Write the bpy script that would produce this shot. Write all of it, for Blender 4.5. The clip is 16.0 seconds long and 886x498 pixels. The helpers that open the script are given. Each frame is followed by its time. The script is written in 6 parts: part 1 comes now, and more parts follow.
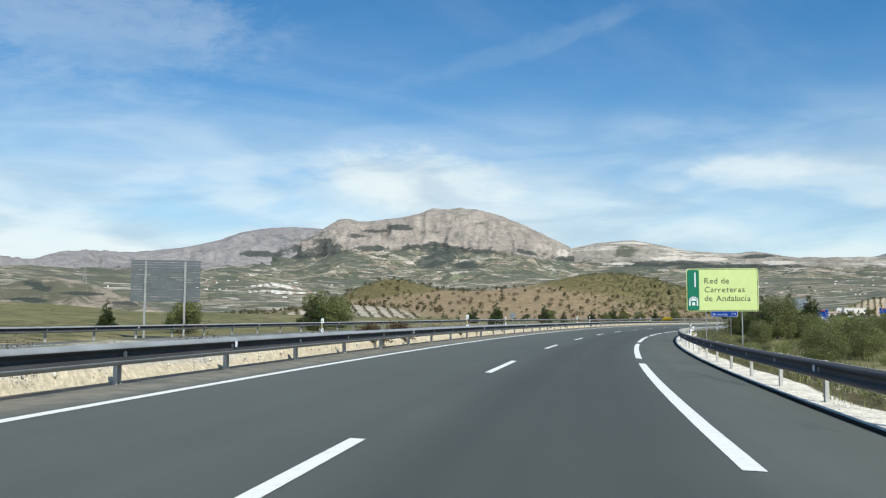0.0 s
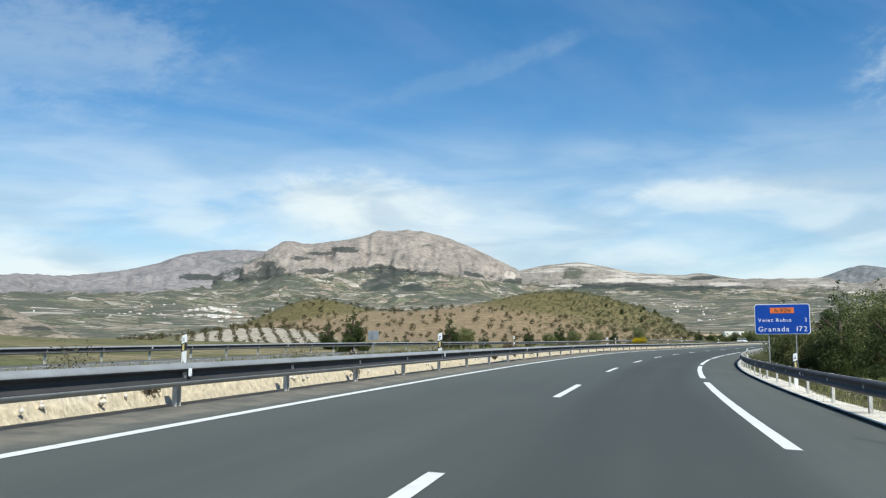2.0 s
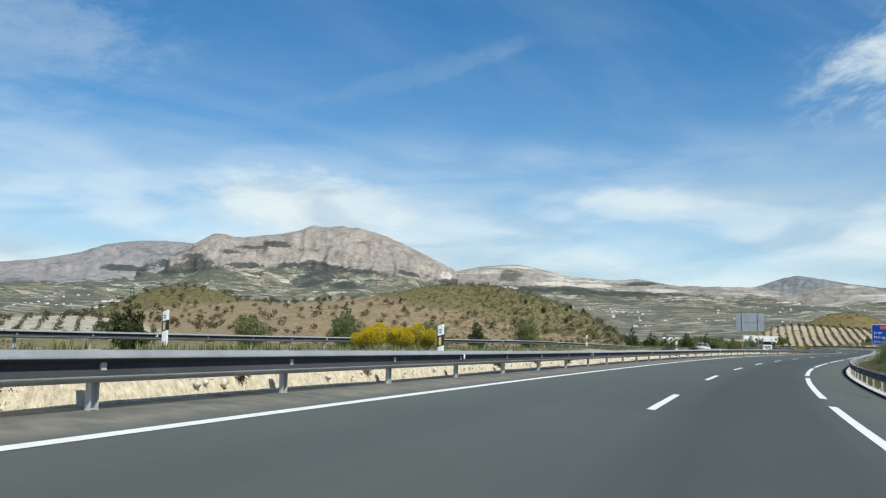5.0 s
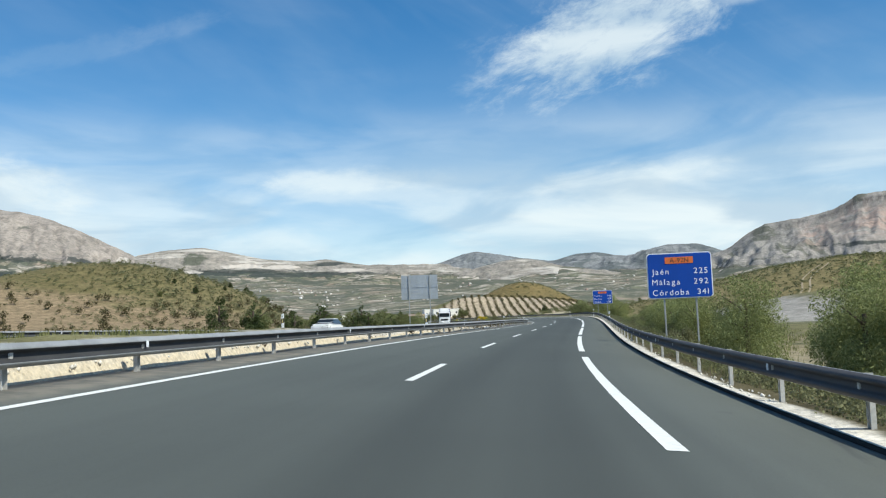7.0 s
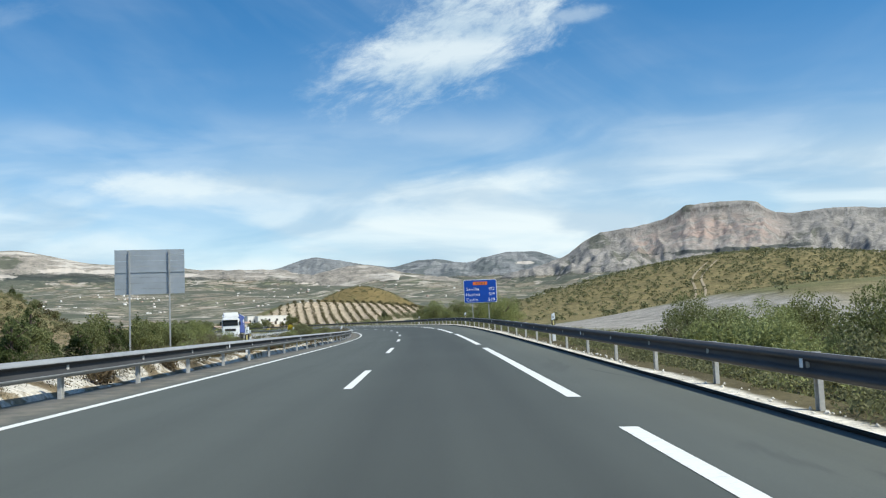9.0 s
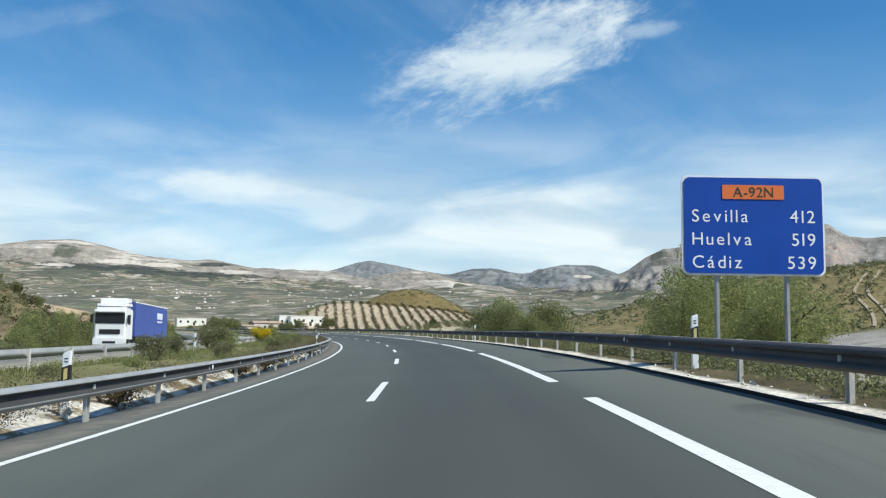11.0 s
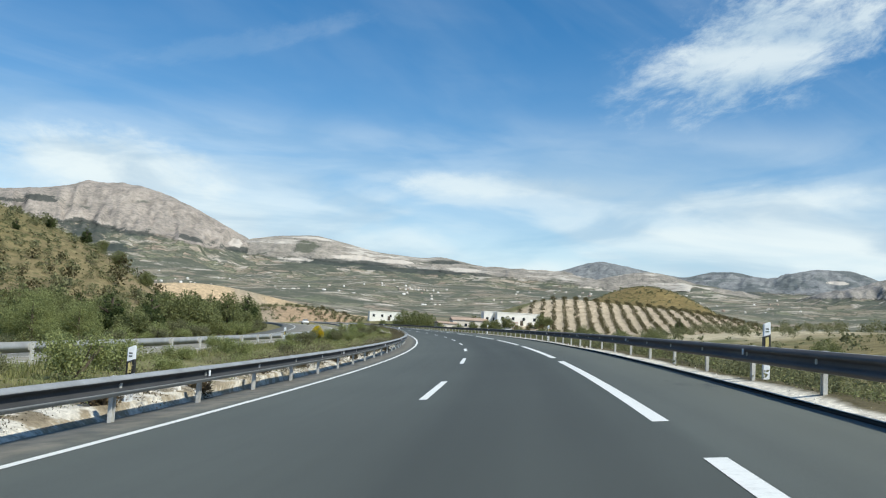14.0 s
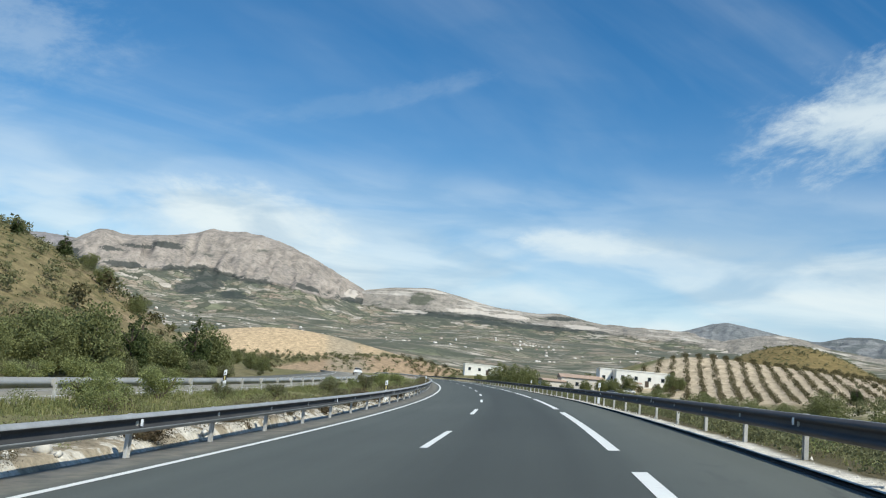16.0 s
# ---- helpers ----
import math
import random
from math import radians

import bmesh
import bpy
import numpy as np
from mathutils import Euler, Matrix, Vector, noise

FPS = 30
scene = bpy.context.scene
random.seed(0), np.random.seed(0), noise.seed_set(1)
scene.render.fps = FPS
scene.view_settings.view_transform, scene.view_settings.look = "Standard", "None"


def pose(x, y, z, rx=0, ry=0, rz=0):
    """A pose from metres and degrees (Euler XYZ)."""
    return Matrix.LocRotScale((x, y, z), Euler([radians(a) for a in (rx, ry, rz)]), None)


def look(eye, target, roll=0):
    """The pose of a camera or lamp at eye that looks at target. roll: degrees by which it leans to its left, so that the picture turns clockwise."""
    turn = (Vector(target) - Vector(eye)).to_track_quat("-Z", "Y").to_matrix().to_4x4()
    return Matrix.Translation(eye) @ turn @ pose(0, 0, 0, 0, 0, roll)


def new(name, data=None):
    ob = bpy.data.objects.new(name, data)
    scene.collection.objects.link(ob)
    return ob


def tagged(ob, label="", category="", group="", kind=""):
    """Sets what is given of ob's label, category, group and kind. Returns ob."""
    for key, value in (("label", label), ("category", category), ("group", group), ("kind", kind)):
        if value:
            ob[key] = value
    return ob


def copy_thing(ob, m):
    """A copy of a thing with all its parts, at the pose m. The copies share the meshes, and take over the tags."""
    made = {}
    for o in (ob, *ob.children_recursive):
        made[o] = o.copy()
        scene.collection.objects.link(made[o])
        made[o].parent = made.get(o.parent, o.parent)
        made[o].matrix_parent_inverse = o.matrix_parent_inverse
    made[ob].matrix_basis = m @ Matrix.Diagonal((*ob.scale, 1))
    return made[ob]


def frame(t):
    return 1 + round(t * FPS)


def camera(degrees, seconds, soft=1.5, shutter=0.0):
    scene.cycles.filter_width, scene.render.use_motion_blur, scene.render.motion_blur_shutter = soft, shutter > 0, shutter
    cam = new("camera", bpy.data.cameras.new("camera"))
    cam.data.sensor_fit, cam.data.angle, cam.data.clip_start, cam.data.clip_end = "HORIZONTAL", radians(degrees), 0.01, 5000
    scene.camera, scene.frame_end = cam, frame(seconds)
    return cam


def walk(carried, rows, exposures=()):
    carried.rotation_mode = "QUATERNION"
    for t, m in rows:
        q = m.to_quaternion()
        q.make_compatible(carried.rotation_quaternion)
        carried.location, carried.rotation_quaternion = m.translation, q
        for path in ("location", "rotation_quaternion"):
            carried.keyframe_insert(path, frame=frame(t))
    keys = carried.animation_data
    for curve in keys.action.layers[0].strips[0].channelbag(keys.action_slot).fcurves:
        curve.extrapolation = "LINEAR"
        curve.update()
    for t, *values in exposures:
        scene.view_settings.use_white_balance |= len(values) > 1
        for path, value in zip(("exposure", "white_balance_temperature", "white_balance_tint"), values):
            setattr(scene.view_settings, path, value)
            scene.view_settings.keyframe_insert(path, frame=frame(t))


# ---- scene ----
cam = camera(50.79, 16.0, soft=1.2)

# seconds, x, y, z, yaw, pitch, roll
PATH = [
    (0.0, 2.02, -0.15, 1.114, 3.32, 4.96, -0.25),
    (0.5, 3.37, 16.77, 1.287, 2.76, 5.10, -0.31),
    (1.0, 5.23, 33.73, 1.472, 2.10, 5.30, -0.62),
    (1.5, 7.69, 50.73, 1.661, 1.30, 5.86, -0.52),
    (2.0, 10.60, 67.75, 1.854, 0.20, 6.41, 0.19),
    (2.5, 13.86, 84.78, 2.051, -0.52, 6.45, -0.34),
    (3.0, 17.61, 101.76, 2.242, -0.98, 6.32, -0.69),
    (3.5, 21.94, 118.60, 2.420, -1.36, 6.29, -1.00),
    (4.0, 26.81, 135.25, 2.591, -1.64, 6.35, -1.28),
    (4.5, 32.18, 151.66, 2.763, -2.24, 6.44, -1.38),
    (5.0, 38.00, 167.83, 2.943, -3.56, 6.50, -1.19),
    (5.5, 44.25, 183.75, 3.134, -6.01, 6.47, -0.58),
    (6.0, 50.96, 199.44, 3.334, -9.59, 6.36, 0.45),
    (6.5, 58.03, 214.94, 3.545, -15.71, 6.12, 1.58),
    (7.0, 65.44, 230.26, 3.775, -22.14, 5.27, 2.10),
    (7.5, 73.15, 245.41, 4.035, -26.60, 4.85, 2.32),
    (8.0, 81.11, 260.44, 4.341, -29.43, 5.08, 2.63),
    (8.5, 89.51, 275.23, 4.658, -31.19, 5.23, 2.66),
    (9.0, 98.21, 289.86, 4.984, -31.89, 5.32, 2.42),
    (9.5, 106.99, 304.44, 5.320, -31.77, 5.39, 1.93),
    (10.0, 115.71, 319.04, 5.665, -31.08, 5.50, 1.24),
    (10.5, 124.25, 333.74, 6.020, -30.06, 5.68, 0.37),
    (11.0, 132.50, 348.59, 6.366, -28.73, 5.94, -0.68),
    (11.5, 140.52, 363.54, 6.694, -26.77, 6.37, -2.11),
    (12.0, 148.36, 378.56, 7.013, -24.58, 6.60, -3.08),
    (12.5, 155.83, 393.74, 7.316, -22.68, 6.41, -2.81),
    (13.0, 162.83, 409.12, 7.600, -20.34, 5.33, -2.63),
    (13.5, 169.44, 424.65, 7.881, -17.33, 4.87, -2.71),
    (14.0, 175.70, 440.32, 8.172, -14.76, 5.59, -3.01),
    (14.5, 181.55, 456.13, 8.466, -12.88, 6.61, -3.49),
    (15.0, 186.92, 472.11, 8.756, -10.75, 7.40, -3.76),
    (15.5, 191.80, 488.23, 9.036, -9.15, 7.93, -4.73),
    (16.0, 196.20, 504.47, 9.305, -7.74, 8.52, -5.17),
]
walk(cam, [(t, pose(x, y, z, 90 + pitch, roll, yaw)) for t, x, y, z, yaw, pitch, roll in PATH],
     [(t, stops, 6500, 3.0) for t, stops in ((0.0, 0.03), (3.0, 0.07), (5.5, -0.02), (6.5, 0.02), (7.5, 0.12), (11.5, 0.12), (12.5, 0.03), (13.5, 0.06), (16.0, 0.0))])

# ---- light ----
SUN_YAW, SUN_UP = -148.0, 50.0
world = bpy.data.worlds.new("world")
scene.world = world
world.use_nodes = True
scene.view_settings.exposure = 0.0


def wire(tree, a, b):
    tree.links.new(a, b)


def node(tree, kind, **inputs):
    n = tree.nodes.new(kind)
    for key, value in inputs.items():
        n.inputs[key.replace("_", " ")].default_value = value
    return n


def maths(tree, op, a, b=None, c=None, clamp=False):
    n = tree.nodes.new("ShaderNodeMath")
    n.operation, n.use_clamp = op, clamp
    for i, v in enumerate((a, b, c)):
        if v is None:
            continue
        if isinstance(v, (int, float)):
            n.inputs[i].default_value = v
        else:
            wire(tree, v, n.inputs[i])
    return n.outputs[0]


def ramp(tree, value, stops, smooth=False):
    n = tree.nodes.new("ShaderNodeValToRGB")
    r = n.color_ramp
    r.interpolation = "EASE" if smooth else "LINEAR"
    while len(r.elements) < len(stops):
        r.elements.new(0.5)
    for e, (p, c) in zip(r.elements, stops):
        e.position = p
        e.color = (c, c, c, 1) if isinstance(c, (int, float)) else (*c, 1)
    wire(tree, value, n.inputs[0])
    return n.outputs[0]


def blend(tree, fac, a, b, mode="MIX"):
    n = tree.nodes.new("ShaderNodeMix")
    n.data_type, n.blend_type = "RGBA", mode
    for sock, v in ((n.inputs[0], fac), (n.inputs[6], a), (n.inputs[7], b)):
        if isinstance(v, (int, float)):
            sock.default_value = v
        elif isinstance(v, tuple):
            sock.default_value = (*v, 1)
        else:
            wire(tree, v, sock)
    return n.outputs[2]


def noise_tex(tree, coord, scale, detail=4.0, rough=0.55, distort=0.0, stretch=None):
    if stretch:
        mp = tree.nodes.new("ShaderNodeMapping")
        mp.inputs["Scale"].default_value = stretch
        wire(tree, coord, mp.inputs[0])
        coord = mp.outputs[0]
    n = tree.nodes.new("ShaderNodeTexNoise")
    n.inputs["Scale"].default_value, n.inputs["Detail"].default_value = scale, detail
    n.inputs["Roughness"].default_value, n.inputs["Distortion"].default_value = rough, distort
    wire(tree, coord, n.inputs["Vector"])
    return n.outputs[0]


def build_sky():
    t = world.node_tree
    t.nodes.clear()
    out, bg = t.nodes.new("ShaderNodeOutputWorld"), t.nodes.new("ShaderNodeBackground")
    sky = t.nodes.new("ShaderNodeTexSky")
    sky.sky_type, sky.sun_disc = "NISHITA", False
    sky.sun_elevation, sky.sun_rotation = radians(SUN_UP), radians(-SUN_YAW)
    sky.altitude, sky.air_density, sky.dust_density, sky.ozone_density = 900, 1.0, 0.35, 2.2
    co = t.nodes.new("ShaderNodeTexCoord").outputs["Generated"]
    sep = t.nodes.new("ShaderNodeSeparateXYZ")
    wire(t, co, sep.inputs[0])
    x, y, z = sep.outputs
    # a flat cloud layer overhead: direction divided by height
    h = maths(t, "MAXIMUM", maths(t, "ADD", z, 0.10), 0.03)
    plane = t.nodes.new("ShaderNodeCombineXYZ")
    wire(t, maths(t, "DIVIDE", x, h), plane.inputs[0])
    wire(t, maths(t, "DIVIDE", y, h), plane.inputs[1])
    p = plane.outputs[0]
    rot = t.nodes.new("ShaderNodeMapping")
    rot.inputs["Rotation"].default_value = (0, 0, radians(-32))
    wire(t, p, rot.inputs[0])
    p = rot.outputs[0]
    wisp = noise_tex(t, p, 1.5, 10, 0.60, 0.7, (0.55, 1.5, 1))
    veil = noise_tex(t, p, 0.75, 6, 0.6, 0.7, (0.35, 1.2, 1))
    thin = maths(t, "MULTIPLY", ramp(t, veil, [(0.44, 0.0), (0.82, 0.34)]), ramp(t, wisp, [(0.30, 0.35), (0.65, 1.0)]))
    # banks of cloud low over the horizon, drawn out level
    low = t.nodes.new("ShaderNodeCombineXYZ")
    az = maths(t, "ARCTAN2", x, y)
    wire(t, maths(t, "MULTIPLY", az, 2.3), low.inputs[0])
    wire(t, maths(t, "MULTIPLY", z, 8.5), low.inputs[1])
    bank = noise_tex(t, low.outputs[0], 1.5, 8, 0.50, 0.5)
    band = ramp(t, z, [(0.0, 0.95), (0.10, 0.95), (0.15, 0.8), (0.19, 0.32), (0.25, 0.0)], True)
    bankm = maths(t, "MULTIPLY", ramp(t, bank, [(0.36, 0.05), (0.48, 0.62), (0.60, 1.0)], True), band)
    haze = ramp(t, z, [(0.0, 0.64), (0.08, 0.52), (0.15, 0.24), (0.22, 0.07), (0.32, 0.0)])

    def drift(yaw, up, length, depth, lean, strength, tear=1.0):
        """One torn cloud: where it stands in the sky, its half sizes and its lean, in degrees."""
        da = maths(t, "SUBTRACT", az, radians(-yaw))
        dz = maths(t, "SUBTRACT", z, math.sin(radians(up)))
        c, s = math.cos(radians(lean)), math.sin(radians(lean))
        a = maths(t, "ADD", maths(t, "MULTIPLY", da, c), maths(t, "MULTIPLY", dz, s))
        b = maths(t, "SUBTRACT", maths(t, "MULTIPLY", dz, c), maths(t, "MULTIPLY", da, s))
        at = t.nodes.new("ShaderNodeCombineXYZ")
        wire(t, maths(t, "MULTIPLY", a, 11.0), at.inputs[0])
        wire(t, maths(t, "MULTIPLY", b, 26.0), at.inputs[1])
        torn = noise_tex(t, at.outputs[0], 1.3, 9, 0.68, 0.25)
        r2 = maths(t, "ADD", maths(t, "POWER", maths(t, "ABSOLUTE", maths(t, "DIVIDE", a, radians(length))), 2.0), maths(t, "POWER", maths(t, "ABSOLUTE", maths(t, "DIVIDE", b, radians(depth))), 2.0))
        body = maths(t, "POWER", 2.718, maths(t, "MULTIPLY", r2, -1.1))
        v = maths(t, "ADD", body, maths(t, "MULTIPLY", maths(t, "SUBTRACT", torn, 0.5), 2.2 * tear))
        return maths(t, "MULTIPLY", maths(t, "MULTIPLY", ramp(t, v, [(0.20, 0.0), (1.15, 1.0)], True), ramp(t, body, [(0.03, 0.0), (0.55, 1.0)], True)), strength)

    clouds = maths(t, "MAXIMUM", drift(-33.3, 17.7, 8.5, 3.3, 18, 0.80), drift(-41.0, 18.9, 3.0, 0.55, 5, 0.4, 0.8))
    clouds = maths(t, "MAXIMUM", clouds, drift(-1.5, 17.0, 9.0, 0.8, 16, 0.10, 1.0))
    clouds = maths(t, "MAXIMUM", clouds, drift(24, 17, 11, 4.5, 8, 0.22))
    clouds = maths(t, "MAXIMUM", clouds, drift(5.2, 9.0, 7.5, 2.4, -4, 0.85, 0.7))
    clouds = maths(t, "MAXIMUM", clouds, drift(-16.5, 9.6, 6.5, 0.9, 2, 0.6, 0.9))
    clouds = maths(t, "MAXIMUM", clouds, drift(-33.0, 8.8, 7.0, 1.3, 4, 0.55, 0.9))
    clear = maths(t, "MULTIPLY", maths(t, "SUBTRACT", 1.0, haze), maths(t, "SUBTRACT", 1.0, bankm))
    clear = maths(t, "MULTIPLY", maths(t, "MULTIPLY", clear, maths(t, "SUBTRACT", 1.0, thin)), maths(t, "SUBTRACT", 1.0, clouds))
    mask = maths(t, "SUBTRACT", 1.0, clear, clamp=True)
    grey = ramp(t, noise_tex(t, low.outputs[0], 2.4, 6, 0.5, 0.5), [(0.36, (4.2, 5.15, 6.2)), (0.60, (6.5, 7.0, 7.4))], True)
    hs = t.nodes.new("ShaderNodeHueSaturation")
    hs.inputs["Saturation"].default_value, hs.inputs["Value"].default_value = 1.34, 1.0
    wire(t, sky.outputs[0], hs.inputs["Color"])
    col = blend(t, mask, hs.outputs[0], grey)
    wire(t, col, bg.inputs[0])
    bg.inputs[1].default_value = 0.128
    wire(t, bg.outputs[0], out.inputs[0])


build_sky()
sun_data = bpy.data.lights.new("sun", "SUN")
sun_data.energy, sun_data.angle, sun_data.color = 4.75, radians(0.6), (1.0, 0.95, 0.87)
sun = new("sun", sun_data)
sun_way = Vector((-math.sin(radians(SUN_YAW)) * math.cos(radians(SUN_UP)), math.cos(radians(SUN_YAW)) * math.cos(radians(SUN_UP)), math.sin(radians(SUN_UP))))
sun.matrix_world = look(sun_way * 100, (0, 0, 0))


# ---- the line of the road ----
KN = np.arange(-40.0, 961.0, 50.0)
BEND = np.array([-0.00116, -0.00170, -0.00151, -0.00166, -0.00156, -0.00152, -0.00188, -0.00004, 0.00073, 0.00169, 0.00149, 0.00161, 0.00138, 0.00120, 0.00100, 0.00081, 0.00063, 0.00046, 0.00030, 0.00015, -0.00001])
ZN = np.arange(-40.0, 961.0, 100.0)
GRADE = np.array([0.01033, 0.01124, 0.01069, 0.01556, 0.01884, 0.01593, 0.01644, 0.01657, 0.01148, 0.00884, 0.00762])
EN = np.arange(-40.0, 961.0, 62.5)
TILT = np.array([0.00791, 0.04631, 0.05936, 0.08802, 0.07562, 0.07654, 0.01051, -0.07304, -0.07733, -0.09610, -0.08312, -0.04690, -0.02864, -0.01778, -0.01138, -0.00784, -0.00627])
HEAD = -0.07559


def soft_line(xk, yk, x):
    m = np.gradient(yk, xk)
    x = np.clip(x, xk[0], xk[-1])
    i = np.clip(np.searchsorted(xk, x, side="right") - 1, 0, len(xk) - 2)
    w = xk[i + 1] - xk[i]
    t = (x - xk[i]) / w
    return (2 * t**3 - 3 * t * t + 1) * yk[i] + (t**3 - 2 * t * t + t) * w * m[i] + (-2 * t**3 + 3 * t * t) * yk[i + 1] + (t**3 - t * t) * w * m[i + 1]


RS = np.arange(-240.0, 1200.1, 2.0)
I0 = int(240 / 2)


def total(a):
    c = np.concatenate([[0], np.cumsum((a[1:] + a[:-1]) / 2 * 2.0)])
    return c - c[I0]


RTH = total(np.interp(RS, KN, BEND)) + HEAD
RX, RY = total(-np.sin(RTH)), total(np.cos(RTH))
RZ = total(soft_line(ZN, GRADE, RS))
RE = soft_line(EN, TILT, RS)


# how far the opposite carriageway lies above or below ours
SIDE_S = (-20, 40, 130, 200, 265, 300, 340, 400, 440, 510, 640, 960)
SIDE_Z = (-0.40, -0.34, -0.04, 0.14, 0.28, 0.02, -0.40, -0.36, -0.38, -0.54, -0.56, -0.50)


def lift(s, u):
    """Height of the banked roads and the median over the axis: ours, then the opposite carriageway."""
    e = np.interp(s, RS, RE)
    ours = e * np.clip(u, -7.0, 4.8)
    other = 5.5 * np.maximum(e, 0) + 0.08 + np.interp(s, SIDE_S, SIDE_Z) + 0.7 * np.minimum(e, 0) * np.clip(u - 12.95, 0, 11)
    w = np.clip((u - 4.8) / 5.7, 0, 1)
    return ours * (1 - w) + other * w


def on_road(s, u, dz=0.0):
    s, u = np.broadcast_arrays(np.asarray(s, float), np.asarray(u, float))
    th = np.interp(s, RS, RTH)
    x = np.interp(s, RS, RX) - u * np.cos(th)
    y = np.interp(s, RS, RY) - u * np.sin(th)
    return np.stack([x, y, np.interp(s, RS, RZ) + lift(s, u) + dz], -1)


def yaw_at(s):
    return math.degrees(float(np.interp(s, RS, RTH)))


def road_coords(x, y):
    """Distance along and to the left of the axis, for arrays of points."""
    x, y = np.ravel(x), np.ravel(y)
    s, u = np.empty(len(x)), np.empty(len(x))
    px, py, pt = RX[::4], RY[::4], RTH[::4]
    for a in range(0, len(x), 20000):
        b = slice(a, a + 20000)
        dx, dy = x[b, None] - px, y[b, None] - py
        i = (dx * dx + dy * dy).argmin(1)
        k = np.arange(len(i))
        dx, dy = dx[k, i], dy[k, i]
        s[b] = RS[::4][i] + dx * -np.sin(pt[i]) + dy * np.cos(pt[i])
        u[b] = -dx * np.cos(pt[i]) - dy * np.sin(pt[i])
    return s, u


def step(a, b, x):
    t = np.clip((x - a) / (b - a), 0, 1)
    return t * t * (3 - 2 * t)


def lumps(x, y, size, seed):
    """Smooth repeatable unevenness from a few crossed waves, about -1 to 1."""
    r = np.random.RandomState(seed)
    h = 0
    for k in range(7):
        a, f, p = r.uniform(0, 6.283), r.uniform(0.6, 2.2) * 6.283 / size, r.uniform(0, 6.283)
        h = h + np.sin((x * np.cos(a) + y * np.sin(a)) * f + p + 1.3 * np.sin((y * np.cos(a) - x * np.sin(a)) * f * 0.6 + p))
    return h / 4.0


# hills: x, y, height, half-widths
HILLS = (
    (-7, 674, 23, 148, 98), (-83, 713, 18, 40, 46), (88, 702, 23, 60, 58), (140, 690, 8, 42, 50),
    (441.5, 962.5, 32, 54, 53), (391, 861, 18, 77, 103), (268, 905, 7, 50, 40), (303, 826, 2.5, 42, 30), (335, 868, 10, 36, 32), (-85, 530, 9, 55, 50), (330, 640, 8, 60, 60),
    (-430, 760, 14, 130, 160), (262, 915, 4, 40, 40), (345, 470, 15, 70, 60), (335, 532, 14, 72, 62), (430, 380, 16, 90, 80), (238, 380, 8, 55, 60),
    (130, 1260, 10, 250, 135), (165, 1225, 22, 90, 60), (248, 1130, 13, 55, 55),
)


def natural(x, y):
    r = np.hypot(x - 100, y - 300)
    up = np.interp(r, [0, 350, 700, 1200, 2000, 3000, 4200, 5200], [0.0, 0.0, 4.0, 20.0, 70.0, 155.0, 275.0, 360.0])
    z = 4.0 + up + lumps(x, y, 320, 5) * np.clip(r / 900, 0.15, 2.5) * 2.2 + lumps(x, y, 900, 8) * np.clip(r / 900, 0, 4) * 5.0
    for hx, hy, h, sx, sy in HILLS:
        z = z + h * np.exp(-((x - hx) / sx) ** 2 - ((y - hy) / sy) ** 2)
    return z


def ground_z(x, y):
    shape = np.shape(x)
    x, y = np.ravel(x).astype(float), np.ravel(y).astype(float)
    s, u = road_coords(x, y)
    zr = np.interp(s, RS, RZ) + lift(s, u)
    side = np.interp(u, [-60, -24, -10, -7, -5, 4.0, 5.2, 11.5, 13, 24, 30, 60], [-2.6, -1.5, -0.75, -0.45, -0.6, -0.6, -0.45, -0.45, -0.6, -0.6, -0.4, 0.2])
    w = np.where(u > 0, step(26, 75, u), step(14, 60, -u))
    w = np.maximum(w, step(840, 960, s))
    z = (zr + side + lumps(x, y, 14, 3) * 0.10 * step(9, 16, np.abs(u - 9))) * (1 - w) + natural(x, y) * w
    return z.reshape(shape)


# ---- mesh helpers ----
def mesh_from(name, verts, faces, material=None, smooth=False, uv=None, colour=None):
    me = bpy.data.meshes.new(name)
    verts = np.asarray(verts, np.float32)
    faces = np.asarray(faces, np.int32)
    n = faces.shape[1]
    me.vertices.add(len(verts))
    me.vertices.foreach_set("co", verts.ravel())
    me.loops.add(faces.size)
    me.loops.foreach_set("vertex_index", faces.ravel())
    me.polygons.add(len(faces))
    me.polygons.foreach_set("loop_start", np.arange(0, faces.size, n, dtype=np.int32))
    me.polygons.foreach_set("loop_total", np.full(len(faces), n, np.int32))
    if smooth:
        me.polygons.foreach_set("use_smooth", np.ones(len(faces), bool))
    if uv is not None:
        layer = me.uv_layers.new(name="UVMap")
        layer.data.foreach_set("uv", np.asarray(uv, np.float32)[faces.ravel()].ravel())
    if colour is not None:
        at = me.color_attributes.new("tint", "FLOAT_COLOR", "POINT")
        at.data.foreach_set("color", np.c_[np.asarray(colour, np.float32), np.ones(len(verts), np.float32)].ravel())
    me.update(calc_edges=True)
    me.validate()
    if material:
        me.materials.append(material)
    return me


def grid_faces(rows, cols):
    i = np.arange(rows - 1)[:, None] * cols + np.arange(cols - 1)
    i = i.ravel()
    return np.stack([i, i + 1, i + cols + 1, i + cols], -1)


